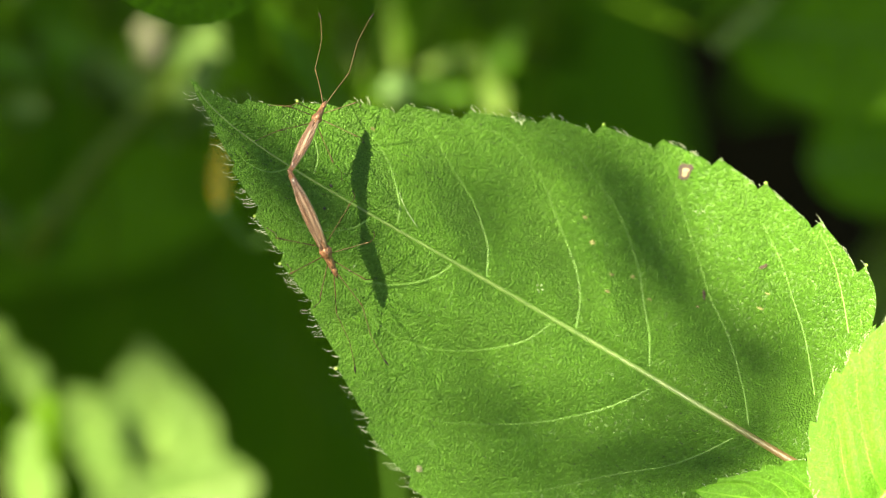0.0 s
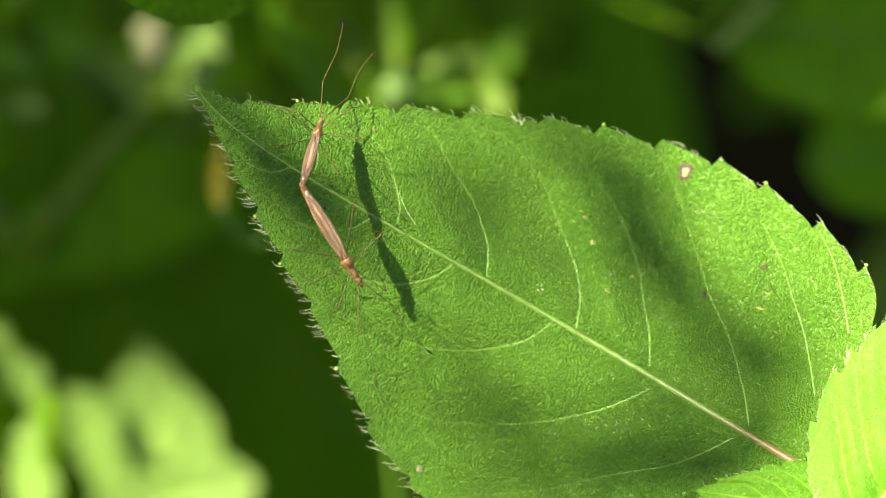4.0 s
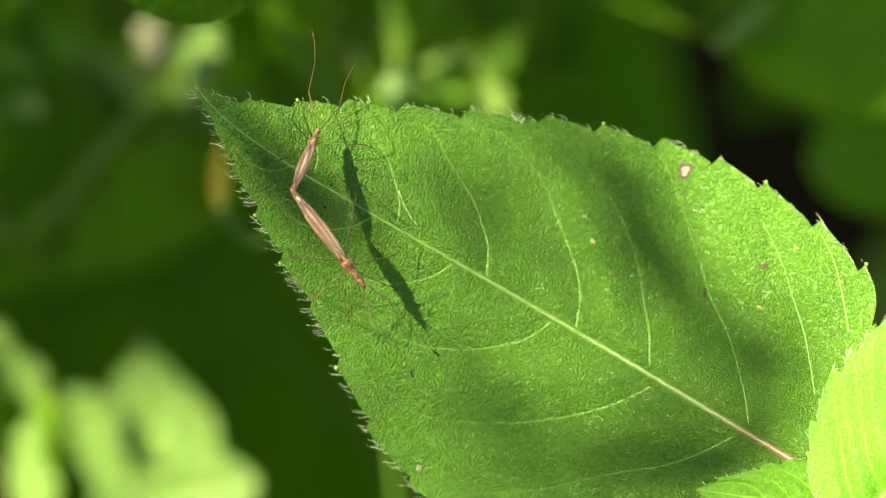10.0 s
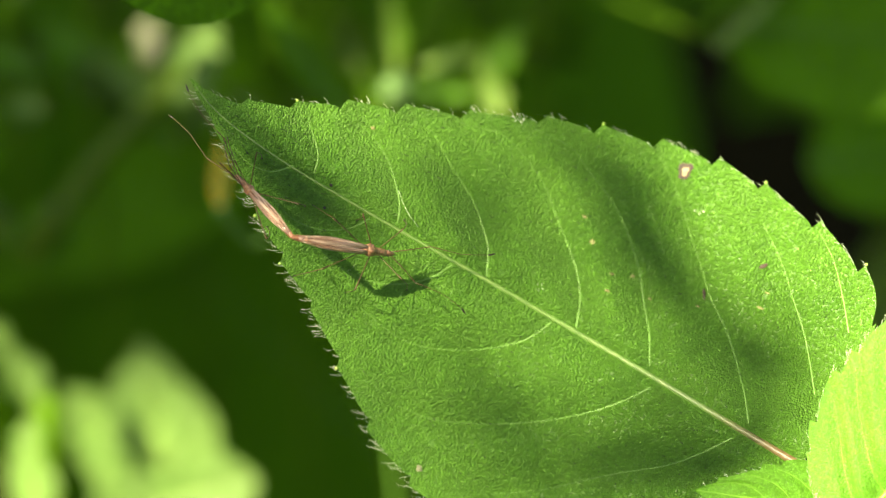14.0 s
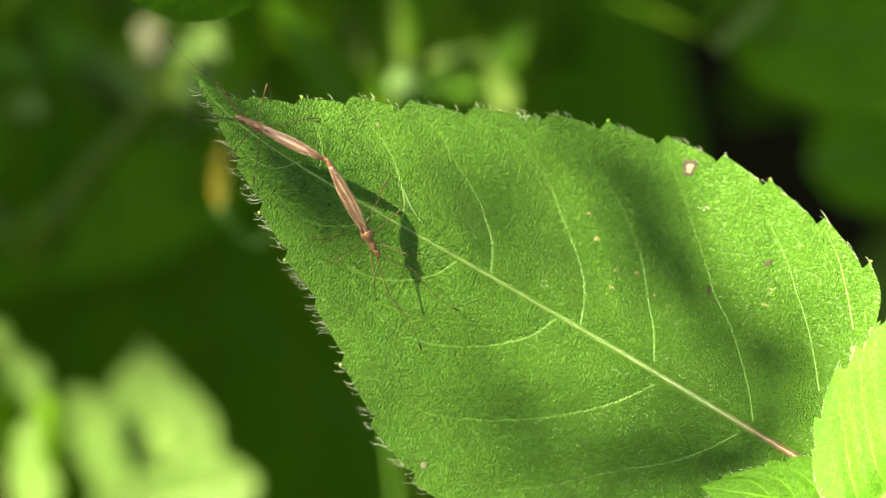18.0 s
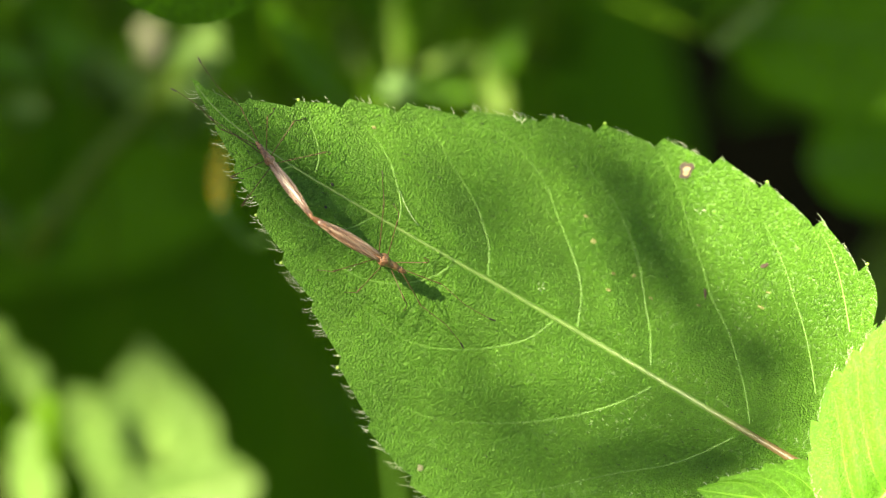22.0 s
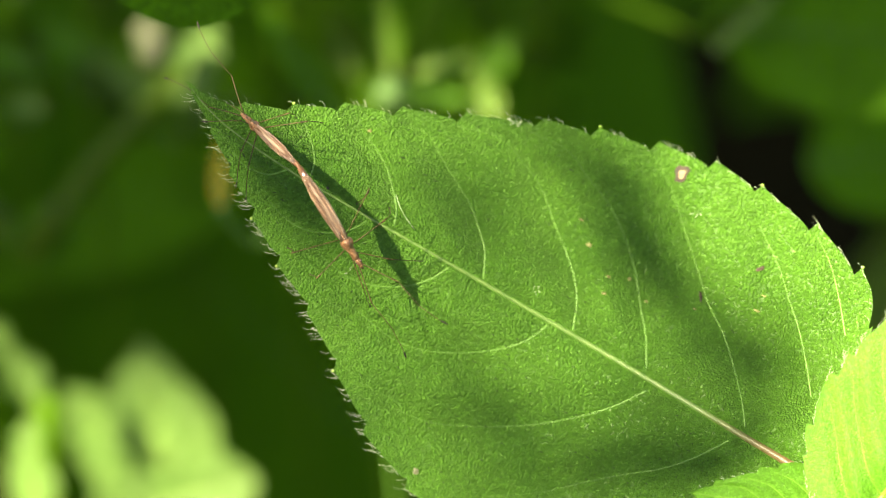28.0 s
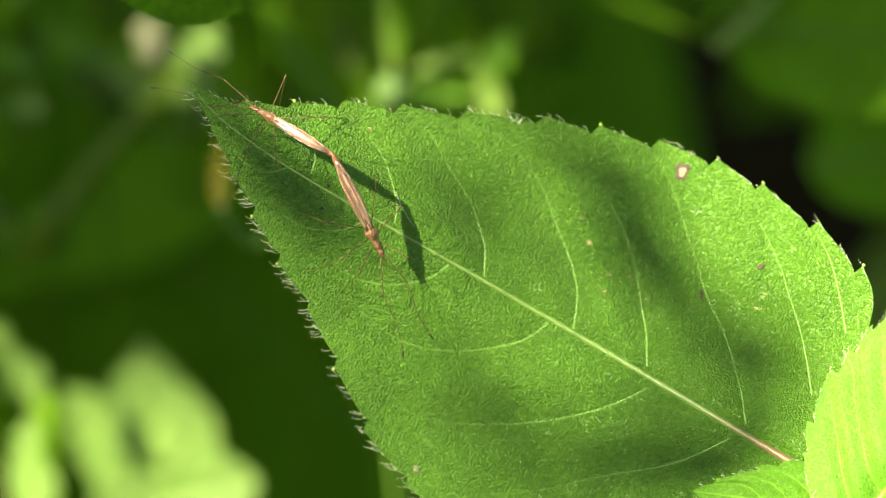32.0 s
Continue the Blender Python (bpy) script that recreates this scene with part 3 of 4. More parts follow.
    part("surface_flecks", down, FLECK, broad, "short dark flecks on the blade, painted shadows of its hairs")["kind"] = "stuff"
    # reddish leaf stalk, from the blade's base to the stem
    foot = at(1530, 905, -0.006)
    top = MAIN.relief(0, 0) - 0.0002
    stalk = curve_of([at(1396, 812, top - 0.0005), at(1418, 826, top - 0.0001), at(1470, 862, top - 0.001), foot], 8)
    part("leaf_stalk", rod(stalk, [0.00028 + 0.00022 * i / len(stalk) for i in range(len(stalk))]), STALK, owner, "dull red leaf stalk")
    stem_down(owner, [at(1560, 800, -0.012), foot, foot + DOWN * 0.03], 0.0016)
    # young leaf above the base, and a smaller one under it
    young = form_of(BLUNT, 0.0204, 0.0076, 7, teeth=0.0006, pitch=0.0029, cup=-0.12, droop=-0.0012)
    young.groove = 0.5
    b2, t2 = at(1494, 964, 0.0075), at(1802, 560, 0.012)
    y = grow_leaf("leaf", young, owner, lay(b2, t2, Vector((-0.25, 0.1, 1))), YOUNG, 160, 20, 0.0003, 0.00007, "fresh pale green young leaf in full sun", YOUNGVEIN, YOUNGVEIN)
    part("hair_fringe", young.fringe(70, 0.0006), HAIR, y)["kind"] = "stuff"
    small = form_of(OVATE, 0.0132, 0.0031, 9, teeth=0.00035, pitch=0.0025, cup=-0.1)
    b3, t3 = at(1550, 915, 0.0048), at(1238, 868, 0.0062)
    y = grow_leaf("leaf", small, owner, lay(b3, t3, Vector((-0.25, 0.25, 1))), YOUNG, 120, 16, 0.0002, 0.00005, "small young green leaf", YOUNGVEIN, YOUNGVEIN)
    part("hair_fringe", small.fringe(40, 0.0005), HAIR, y)["kind"] = "stuff"
    return owner


PLANT = build_main()


# ---- plants behind ----
def leafy(name, label, leaves, stem, radius, material=STEM):
    """A plant: leaves of (shape, half width, base, tip, material, up), and a stem that goes down to the ground."""
    owner = plant(name, label)
    for i, (shape, half, base, tip, mat, up) in enumerate(leaves):
        f = form_of(shape, (tip - base).length, half, i + len(name), cup=-0.05, teeth=0.0014 if mat is PALE else 0.0, pitch=0.0085)
        if half > 0.006 and base.z > -0.05:
            f.groove, f.veins = 0.0, ((), ())
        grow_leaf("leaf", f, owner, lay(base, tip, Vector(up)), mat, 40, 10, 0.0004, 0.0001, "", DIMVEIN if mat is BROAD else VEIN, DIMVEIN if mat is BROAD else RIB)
    stem_down(owner, stem, radius, material)
    return owner


def px_len(n, z):
    return n * K * (REACH - z) / REACH


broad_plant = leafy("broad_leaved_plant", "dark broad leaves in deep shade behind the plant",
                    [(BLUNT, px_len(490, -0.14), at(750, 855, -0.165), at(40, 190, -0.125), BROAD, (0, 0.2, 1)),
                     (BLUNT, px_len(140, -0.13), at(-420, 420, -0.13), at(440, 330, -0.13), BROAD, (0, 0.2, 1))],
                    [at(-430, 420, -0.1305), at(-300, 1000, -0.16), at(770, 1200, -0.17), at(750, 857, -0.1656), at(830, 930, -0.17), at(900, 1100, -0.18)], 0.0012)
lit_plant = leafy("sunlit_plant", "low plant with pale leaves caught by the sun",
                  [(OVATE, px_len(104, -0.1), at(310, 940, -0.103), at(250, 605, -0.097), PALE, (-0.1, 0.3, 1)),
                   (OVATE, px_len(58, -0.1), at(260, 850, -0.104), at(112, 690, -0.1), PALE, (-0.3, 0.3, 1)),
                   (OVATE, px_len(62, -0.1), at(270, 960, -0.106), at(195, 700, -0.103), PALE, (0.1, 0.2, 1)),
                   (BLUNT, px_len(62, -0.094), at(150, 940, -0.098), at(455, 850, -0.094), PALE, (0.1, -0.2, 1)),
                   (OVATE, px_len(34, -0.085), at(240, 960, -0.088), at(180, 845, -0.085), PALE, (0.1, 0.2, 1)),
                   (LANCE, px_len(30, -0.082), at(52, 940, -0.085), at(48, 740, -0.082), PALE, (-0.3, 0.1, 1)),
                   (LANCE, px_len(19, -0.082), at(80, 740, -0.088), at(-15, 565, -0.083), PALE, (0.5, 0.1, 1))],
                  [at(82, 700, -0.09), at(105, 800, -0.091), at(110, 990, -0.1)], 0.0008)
tall_plant = leafy("tall_plant", "thin slanting green stem with small leaves and a pale bloom",
                   # The top leaf takes the paler tone: the sun on it put into colour.
                   [(LANCE, px_len(26, -0.083), at(290, 170, -0.083), at(385, 45, -0.08), PALE, (-0.2, 0.2, 1)),
                    (OVATE, px_len(38, -0.1), at(170, 110, -0.1), at(60, 30, -0.1), BROAD, (0.2, 0.2, 1)),
                    (OVATE, px_len(30, -0.1), at(250, 170, -0.1), at(160, 80, -0.1), LIME, (0.1, 0.2, 1)),
                    (LANCE, px_len(28, -0.1), at(60, 130, -0.1), at(-60, 70, -0.1), BROAD, (-0.2, 0.2, 1)),
                    (OVATE, px_len(30, -0.088), at(75, 190, -0.088), at(5, 185, -0.088), LIME, (0.3, 0.2, 1)),
                    (OVATE, px_len(60, -0.088), at(120, 400, -0.088), at(0, 440, -0.088), BROAD, (0.3, 0.2, 1))],
                   [at(330, 120, -0.083), at(180, 280, -0.085), at(60, 440, -0.088), at(-60, 640, -0.12)], 0.0012, LIME)
seeds = bmesh.new()
bmesh.ops.create_icosphere(seeds, subdivisions=3, radius=px_len(42, -0.075), matrix=Matrix.Translation(at(268, 75, -0.075)) @ Matrix.Diagonal((0.8, 1.2, 0.5, 1)))
for v in seeds.verts:
    v.co += 0.0006 * noise.noise_vector(v.co * 900)
part("bloom", seeds, CREAM, tall_plant, "pale cream bloom")
yellow_plant = leafy("yellowing_seedling", "seedling with one yellowed leaf",
                     [(LANCE, px_len(19, -0.06), at(384, 372, -0.06), at(382, 245, -0.058), YELLOW, (-0.5, 0.3, 1))],
                     [at(384, 372, -0.0605), at(440, 430, -0.062), at(680, 690, -0.07)], 0.0003, DIMVEIN)
over_plant = leafy("overhanging_plant", "green plant with a rounded leaf leaning in",
                   [(BLUNT, px_len(150, -0.015), at(160, -206, -0.016), at(470, -8, -0.015), BROAD, (0.1, 0.3, 1))],
                   [at(160, -206, -0.0165), at(900, -700, -0.015), at(2200, -900, -0.05)], 0.0008)
bud_plant = leafy("budding_plant", "green plant with thick stem, narrow leaves and round bud",
                  [(LANCE, px_len(40, -0.06), at(615, 200, -0.065), at(468, 5, -0.06), BROAD, (0.3, 0.2, 1)),
                   (OVATE, px_len(45, -0.08), at(640, 130, -0.085), at(590, 10, -0.08), LIME, (0.2, 0.2, 1)),
                   (LANCE, px_len(26, -0.08), at(705, 130, -0.08), at(685, -40, -0.075), STEM, (0.2, 0.2, 1)),
                   (OVATE, px_len(27, -0.085), at(885, 210, -0.085), at(850, 100, -0.085), LIME, (0.2, 0.3, 1)),
                   (OVATE, px_len(30, -0.09), at(860, 130, -0.09), at(925, 50, -0.09), BROAD, (0.2, 0.3, 1)),
                   (LANCE, px_len(16, -0.085), at(740, 120, -0.085), at(850, 90, -0.085), LIME, (0.2, 0.3, 1)),
                   (LANCE, px_len(16, -0.085), at(735, 150, -0.085), at(850, 170, -0.085), BROAD, (0.2, 0.3, 1)),
                   (LANCE, px_len(26, -0.09), at(480, 215, -0.09), at(395, 150, -0.085), LIME, (0.2, 0.3, 1)),
                   (LANCE, px_len(24, -0.09), at(760, 170, -0.09), at(640, 165, -0.085), BROAD, (0.2, 0.3, 1))],
                  [at(800, -60, -0.1), at(762, 60, -0.1), at(705, 190, -0.102), at(690, 400, -0.11)], 0.0018, STEM)
ball = bmesh.new()
bmesh.ops.create_uvsphere(ball, u_segments=20, v_segments=14, radius=px_len(32, -0.06), matrix=Matrix.Translation(at(700, 162, -0.06)))
part("bud", ball, BUD, bud_plant, "round pale green bud")
corner_plant = leafy("shaded_plant", "large dark green leaves in shade with thin pale stalks",
                     [(BLUNT, px_len(150, -0.08), at(1285, 40, -0.08), at(1720, 75, -0.075), BROAD, (0, 0.2, 1)),
                      (LANCE, px_len(20, -0.075), at(1265, 88, -0.076), at(1395, -30, -0.075), LIME, (0.2, 0.2, 1)),
                      (BLUNT, px_len(110, -0.1), at(1430, 285, -0.1), at(1720, 260, -0.1), BROAD, (0, 0.3, 1))],
                     [at(1370, -20, -0.079), at(1272, 78, -0.08), at(1700, 380, -0.11)], 0.0006)
part("stalk", rod(curve_of([at(1080, 0, -0.09), at(1180, 35, -0.085), at(1272, 78, -0.08)], 6), [0.0003] * 13), STEM, corner_plant)


def undergrowth():
    """Dim leaves of the undergrowth, far behind."""
    rng = random.Random(12)
    owner = plant("undergrowth_bush", "dark tangle of green leaves behind the plants", "bush")
    f = form_of(OVATE, 0.034, 0.011, 5, cup=-0.05)
    first = None
    for i in range(110):
        z = -0.16 - 0.16 * rng.random()
        px, py = -250 + 2100 * rng.random(), -200 + 700 * rng.random()
        if math.hypot(px - 1300, py - 250) < 420:
            continue
        p = at(px, py, z)
        mat = (BROAD, BROAD, BROAD, BROAD, BROAD, LIME)[i % 6]
        q = rng.random() * 6.28
        m = Matrix.Translation(p) @ ways(Vector((math.cos(q), math.sin(q), 0.5 * rng.random())), Vector((0.4 * rng.random(), 0.3 + 0.4 * rng.random(), 1)))
        ob = part("leaf", f.blade(24, 6), mat, owner) if first is None else new("leaf", first)
        if first is None:
            first = ob.data
            first.materials.clear()
            first.materials.append(None)
        ob.parent, ob.matrix_basis = owner, m
        ob.material_slots[0].link = "OBJECT"
        ob.material_slots[0].material = mat
    for x in (-300, 300, 900, 1500):
        stem_down(owner, [at(x, -200, -0.2), at(x + 60, 200, -0.22), at(x + 90, 500, -0.25)], 0.0018, STEM, 8)


undergrowth()


def weeds():
    """A mottled clump of small leaves on thin stems behind the tip of the broad leaf."""
    rng = random.Random(8)
    owner = plant("weed_clump", "clump of small mottled green weeds in patchy light", "weed")
    f = form_of(OVATE, 1.0, 0.3, 4)
    f.groove = 0.0
    first = None
    for foot, lean in ((40, -40), (170, 50), (330, -60), (500, 60), (620, -50), (840, 70), (960, 40)):
        z = -0.1 - 0.035 * rng.random()
        line = [at(foot + lean, -60, z), at(foot + lean * 0.3, 90, z - 0.002), at(foot, 260, z - 0.01)]
        stem_down(owner, line, 0.00045, STEM, 6)
        for k in range(9):
            t = (k + 0.5) / 9
            p = line[0].lerp(line[1], t * 2) if t < 0.5 else line[1].lerp(line[2], t * 2 - 1)
            q = (0.4 if k % 2 else 2.7) + rng.uniform(-0.5, 0.5)
            size = px_len(45 + 50 * rng.random(), z)
            m = Matrix.Translation(p) @ ways(Vector((math.cos(q), math.sin(q), rng.uniform(-0.3, 0.3))), Vector((rng.uniform(-0.4, 0.3), rng.uniform(0, 0.5), 1)))
            # Paler leaves only on the left stems: the stronger light there put into colour.
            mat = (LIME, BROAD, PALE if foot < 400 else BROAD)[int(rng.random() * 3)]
            if first is None:
                ob = part("leaf", f.blade(20, 6, 0.004), mat, owner)
                first = ob.data
            else:
                ob = new("leaf", first)
                ob.parent = owner
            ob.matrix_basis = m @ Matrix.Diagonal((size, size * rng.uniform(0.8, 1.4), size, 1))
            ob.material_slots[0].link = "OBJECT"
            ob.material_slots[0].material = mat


weeds()


# ---- the branch that shades the plants ----
def shading_branch():
    """Leaves between the sun and the plants; they throw the dappled shade."""
    owner = plant("overhanging_branch", "leafy branch overhead that throws dappled shade", "branch")
    rng = random.Random(4)
    shape = form_of(OVATE, 1.0, 0.36, 2)
    shape.groove = 0
    me = None
    spots = []

    def leaf_over(px, py, z, length, dist, turn, tilt=0.3, wide=1.0):
        nonlocal me
        c = at(px, py, z) + SUN_WAY * dist
        for gx, gy, gz, wide_open in GAPS if z < -0.01 else ():
            way = c - at(gx, gy, gz)
            if (way - SUN_WAY * way.dot(SUN_WAY)).length < wide_open * PX + 0.5 * length:
                return
        side = SUN_WAY.cross(Vector((0, 0, 1))).normalized()
        other = SUN_WAY.cross(side)
        x = (side * math.cos(turn) + other * math.sin(turn)) + SUN_WAY * tilt * (rng.random() - 0.5)
        m = ways(x, SUN_WAY + Vector((rng.random() - 0.5, rng.random() - 0.5, 0)) * tilt)
        s = length
        if me is None:
            ob = part("leaf", shape.blade(24, 8, 0.002), BROAD, owner)
            me = ob.data
        else:
            ob = new("leaf", me)
            ob.parent = owner
        ob.matrix_basis = Matrix.Translation(c) @ m @ Matrix.Diagonal((s, s * wide, s, 1)) @ Matrix.Translation((-0.45, 0, 0))
        spots.append(c)

    # over the broad leaf: the ends of each shadow, its width, and how far above it the leaf hangs
    for ax, ay, bx, by, width, dist in SHADES:
        a, b = at(ax, ay), at(bx, by)
        run = b - a
        x = run - SUN_WAY * run.dot(SUN_WAY)
        m = ways(x, SUN_WAY) @ Matrix.Diagonal((x.length, width * PX / 0.72, x.length, 1))
        ob = part("leaf", shape.blade(24, 8, 0.002), BROAD, owner) if me is None else new("leaf", me)
        me = ob.data
        ob.parent = owner
        ob.matrix_basis = Matrix.Translation(a + SUN_WAY * dist) @ m
        spots.append(a + SUN_WAY * dist)
    # a higher, thin layer that takes part of the sun from all but the blade's sunny side
    for i in range(4):
        for j in range(5):
            x, y = 330 + 190 * i + rng.uniform(-45, 45), 60 + 215 * j + rng.uniform(-45, 45)
            leaf_over(x + 60, y + 130, 0, 120 * PX, 1.35 + 0.3 * rng.random(), rng.random() * 6.28, 0.3, 0.9)
    nearby = len(spots)
    # over the plants behind
    for px, py, z, length in COVERS:
        for _ in range(2):
            leaf_over(px + rng.uniform(-0.15, 0.15) * length, py + rng.uniform(-0.15, 0.15) * length, z, length * PX, (0.34 if z > -0.5 else 0.95) + 0.16 * rng.random(), rng.random() * 6.28, 0.4, 1.35)
    # twigs lead up towards the light, and limbs carry them to the ground
    for found, thin, heart, foot in ((spots[:nearby], 0.00012, at(2500, 3600) + SUN_WAY * 1.9, Vector((0.5, -0.2, 0))),
                                     (spots[nearby:], 0.0003, at(-4200, -2500) + SUN_WAY * 1.5, Vector((-0.3, 0.1, 0)))):
        twigs = bmesh.new()
        for c in found:
            tube(twigs, curve_of([c, c + SUN_WAY * 0.6, heart], 4), [thin * (1 + 0.4 * i) for i in range(9)], 5)
        part("twig_tangle", twigs, BARK, owner)["kind"] = "stuff"
        low = ground_under(heart + foot)
        limb_line = curve_of([heart, heart * 0.7 + low * 0.3 + Vector((0, 0, 0.05)), low], 10)
        part("limb", rod(limb_line, [0.003 + 0.006 * i / len(limb_line) for i in range(len(limb_line))], 10), BARK, owner)
    return owner


SHADES = ((1010, 250, 1290, 660, 120, 0.6), (1250, 520, 1480, 800, 175, 0.85), (930, 860, 1350, 740, 150, 0.85), (1200, 880, 1480, 790, 130, 0.7), (750, 240, 900, 510, 105, 0.75), (880, 195, 1170, 285, 85, 0.6),
          (320, 130, 540, 290, 95, 0.5), (410, 245, 710, 455, 130, 0.5), (480, 370, 620, 520, 70, 0.7), (770, 680, 970, 720, 85, 0.7), (1120, 630, 1260, 710, 60, 0.7))
# places of the plants behind that the sun reaches through gaps in the branch
GAPS = ((862, 150, -0.085, 30), (345, 80, -0.082, 30), (268, 75, -0.075, 10), (250, 710, -0.095, 70))
COVERS = [(x, y, -0.12, 420) for x in (-60, 90, 240, 390, 540) for y in (270, 400, 530, 660)] + [(560, 780, -0.12, 300), (440, 780, -0.12, 300)]
COVERS += [(560, 100, -0.062, 230), (620, 60, -0.082, 130), (745, 40, -0.1, 150), (700, 160, -0.06, 55), (620, 870, -0.12, 170), (520, 850, -0.12, 150), (470, 760, -0.12, 150), (1555, 455, -0.167, 600), (580, 890, -0.12, 110), (690, 850, -0.12, 90), (384, 310, -0.06, 130), (430, 425, -0.062, 120), (388, 350, -0.06, 110), (40, 60, -0.16, 420), (150, 300, -0.085, 260), (240, 200, -0.085, 140), (60, 430, -0.088, 260), (300, 0, -0.015, 420), (420, 20, -0.015, 300), (1540, 440, -0.2, 700), (1480, 340, -0.2, 700), (1450, 80, -0.08, 260), (1520, 60, -0.08, 420), (1460, 170, -0.08, 420), (1400, 350, -0.1, 300), (1500, 270, -0.1, 240),
           (1250, 200, -0.2, 900), (1000, 150, -0.2, 900), (700, 150, -0.2, 900), (150, 150, -0.2, 700), (1500, 100, -0.25, 900), (1250, 300, -0.3, 1400), (1260, 200, -0.95, 7000), (1400, 350, -0.95, 7000), (1150, 100, -1.0, 7000)]
BRANCH = shading_branch()


# ---- the two stilt bugs ----
BUG_ONE, BUG_TWO = 170 * PX, 210 * PX  # from the joined tails to the heads
STOUT = (0.00084, 0.00101)


def segment(name, length, r0, r1, club, material, parent, label=""):
    """A limb piece along x, with a swelling at its end."""
    xs = [0, 0.1, 0.3, 0.55, 0.78, 0.88, 0.95, 1.0]
    base = [r0 + (r1 - r0) * x for x in xs]
    rad = [base[0] * 0.7, *base[1:5], max(base[5], club * 0.85), max(base[6], club), club * 0.5 if club else r1 * 0.7]
    return part(name, rod([Vector((x * length, 0, 0.04 * length * math.sin(math.pi * x))) for x in xs], rad, 7), material, parent, label)


LEGS = {}


def stilt_bug(label, L, stout):
    owner = new("stilt_bug")
    owner.empty_display_size = 0.002
    tagged(owner, label, "insect", "mating stilt bugs")
    w = stout
    part("abdomen", loft([(-0.03 * L, 0.06 * w, 0.07 * w, 0), (0.03 * L, 0.2 * w, 0.17 * w, 0), (0.12 * L, 0.27 * w, 0.24 * w, 0), (0.25 * L, 0.4 * w, 0.34 * w, 0),
                          (0.38 * L, 0.49 * w, 0.4 * w, 0), (0.5 * L, 0.47 * w, 0.38 * w, 0), (0.62 * L, 0.37 * w, 0.33 * w, 0), (0.71 * L, 0.29 * w, 0.3 * w, 0), (0.8 * L, 0.27 * w, 0.3 * w, 0)], 16), BODY, owner, "reddish brown slender abdomen")
    for sign in (1, -1):
        bm = loft([(0.05 * L, 0.1 * w, 0.05 * w, 0.17 * w), (0.14 * L, 0.19 * w, 0.07 * w, 0.25 * w), (0.26 * L, 0.27 * w, 0.09 * w, 0.33 * w), (0.4 * L, 0.3 * w, 0.1 * w, 0.38 * w),
                   (0.55 * L, 0.25 * w, 0.11 * w, 0.38 * w), (0.68 * L, 0.15 * w, 0.1 * w, 0.36 * w), (0.76 * L, 0.1 * w, 0.06 * w, 0.32 * w)], 12)
        for v in bm.verts:
            v.co.y += sign * 0.19 * w * min(1, v.co.x / (0.3 * L))
            v.co.z -= 0.25 * abs(v.co.y) ** 2 / (0.5 * w)
        wing = part("wing", bm, WING, owner, "coppery folded forewing")
        for q in (0.12, 0.24, 0.34):
            pts = [Vector((x * L, sign * w * (q * min(1, x / 0.3) + 0.02), w * (0.2 + 0.26 * math.sin(math.pi * min(1, (x - 0.02) / 0.8)) - 0.55 * q * q))) for x in (0.1, 0.25, 0.4, 0.55, 0.7)]
            part("wing_vein", rod(curve_of(pts, 3), [0.022 * w] * 13, 5), BODY, wing)
    shield = loft([(0.725 * L, 0.2 * w, 0.2 * w, 0.06 * w), (0.745 * L, 0.4 * w, 0.38 * w, 0.12 * w), (0.775 * L, 0.47 * w, 0.46 * w, 0.15 * w), (0.8 * L, 0.43 * w, 0.42 * w, 0.13 * w), (0.825 * L, 0.33 * w, 0.36 * w, 0.1 * w),
                   (0.86 * L, 0.29 * w, 0.3 * w, 0.08 * w), (0.9 * L, 0.27 * w, 0.27 * w, 0.05 * w), (0.93 * L, 0.26 * w, 0.26 * w, 0.04 * w), (0.95 * L, 0.19 * w, 0.19 * w, 0.02 * w)], 18)
    for v in shield.verts:
        v.co += 0.07 * w * noise.noise_vector(v.co * 2.2 / w)
        if v.co.z > 0.3 * w and 0.74 * L < v.co.x < 0.81 * L:
            v.co.z += 0.1 * w * math.cos(v.co.y / w * 9)
    part("pronotum", shield, HEADM, owner, "rough raised brown pronotum")
    part("scutellum", loft([(0.68 * L, 0.02 * w, 0.02 * w, 0.42 * w), (0.74 * L, 0.1 * w, 0.07 * w, 0.42 * w), (0.78 * L, 0.14 * w, 0.08 * w, 0.4 * w)], 8), HEADM, owner)
    head = part("head", loft([(0.93 * L, 0.17 * w, 0.17 * w, 0.02 * w), (0.965 * L, 0.22 * w, 0.21 * w, 0.02 * w), (1.0 * L, 0.2 * w, 0.19 * w, 0.03 * w), (1.03 * L, 0.12 * w, 0.12 * w, 0.0),
                              (1.055 * L, 0.04 * w, 0.04 * w, -0.04 * w)], 14), HEADM, owner, "small pointed reddish head")
    for sign in (1, -1):
        bm = bmesh.new()
        bmesh.ops.create_uvsphere(bm, u_segments=10, v_segments=7, radius=0.085 * w, matrix=Matrix.Translation((0.975 * L, sign * 0.19 * w, 0.08 * w)))
        part("eye", bm, CLUB, head, "dark eye")
    part("beak", rod([Vector((1.04 * L, 0, -0.05 * w)), Vector((0.99 * L, 0, -0.28 * w)), Vector((0.86 * L, 0, -0.36 * w))], [0.05 * w, 0.04 * w, 0.02 * w], 6), LIMB, head)
    feelers = []
    for sign in (1, -1):
        a = segment("antenna", 3.0 * MM, 0.042 * MM, 0.028 * MM, 0.05 * MM, LIMB, owner, "thin jointed antenna with dark club")
        b = segment("antenna_segment", 2.3 * MM, 0.028 * MM, 0.024 * MM, 0, LIMB, a)
        b.matrix_basis = pose(2.97 * MM, 0, 0, 0, -14, -20 * sign)
        c = segment("antenna_joint", 1.9 * MM, 0.024 * MM, 0.022 * MM, 0, LIMB, a)
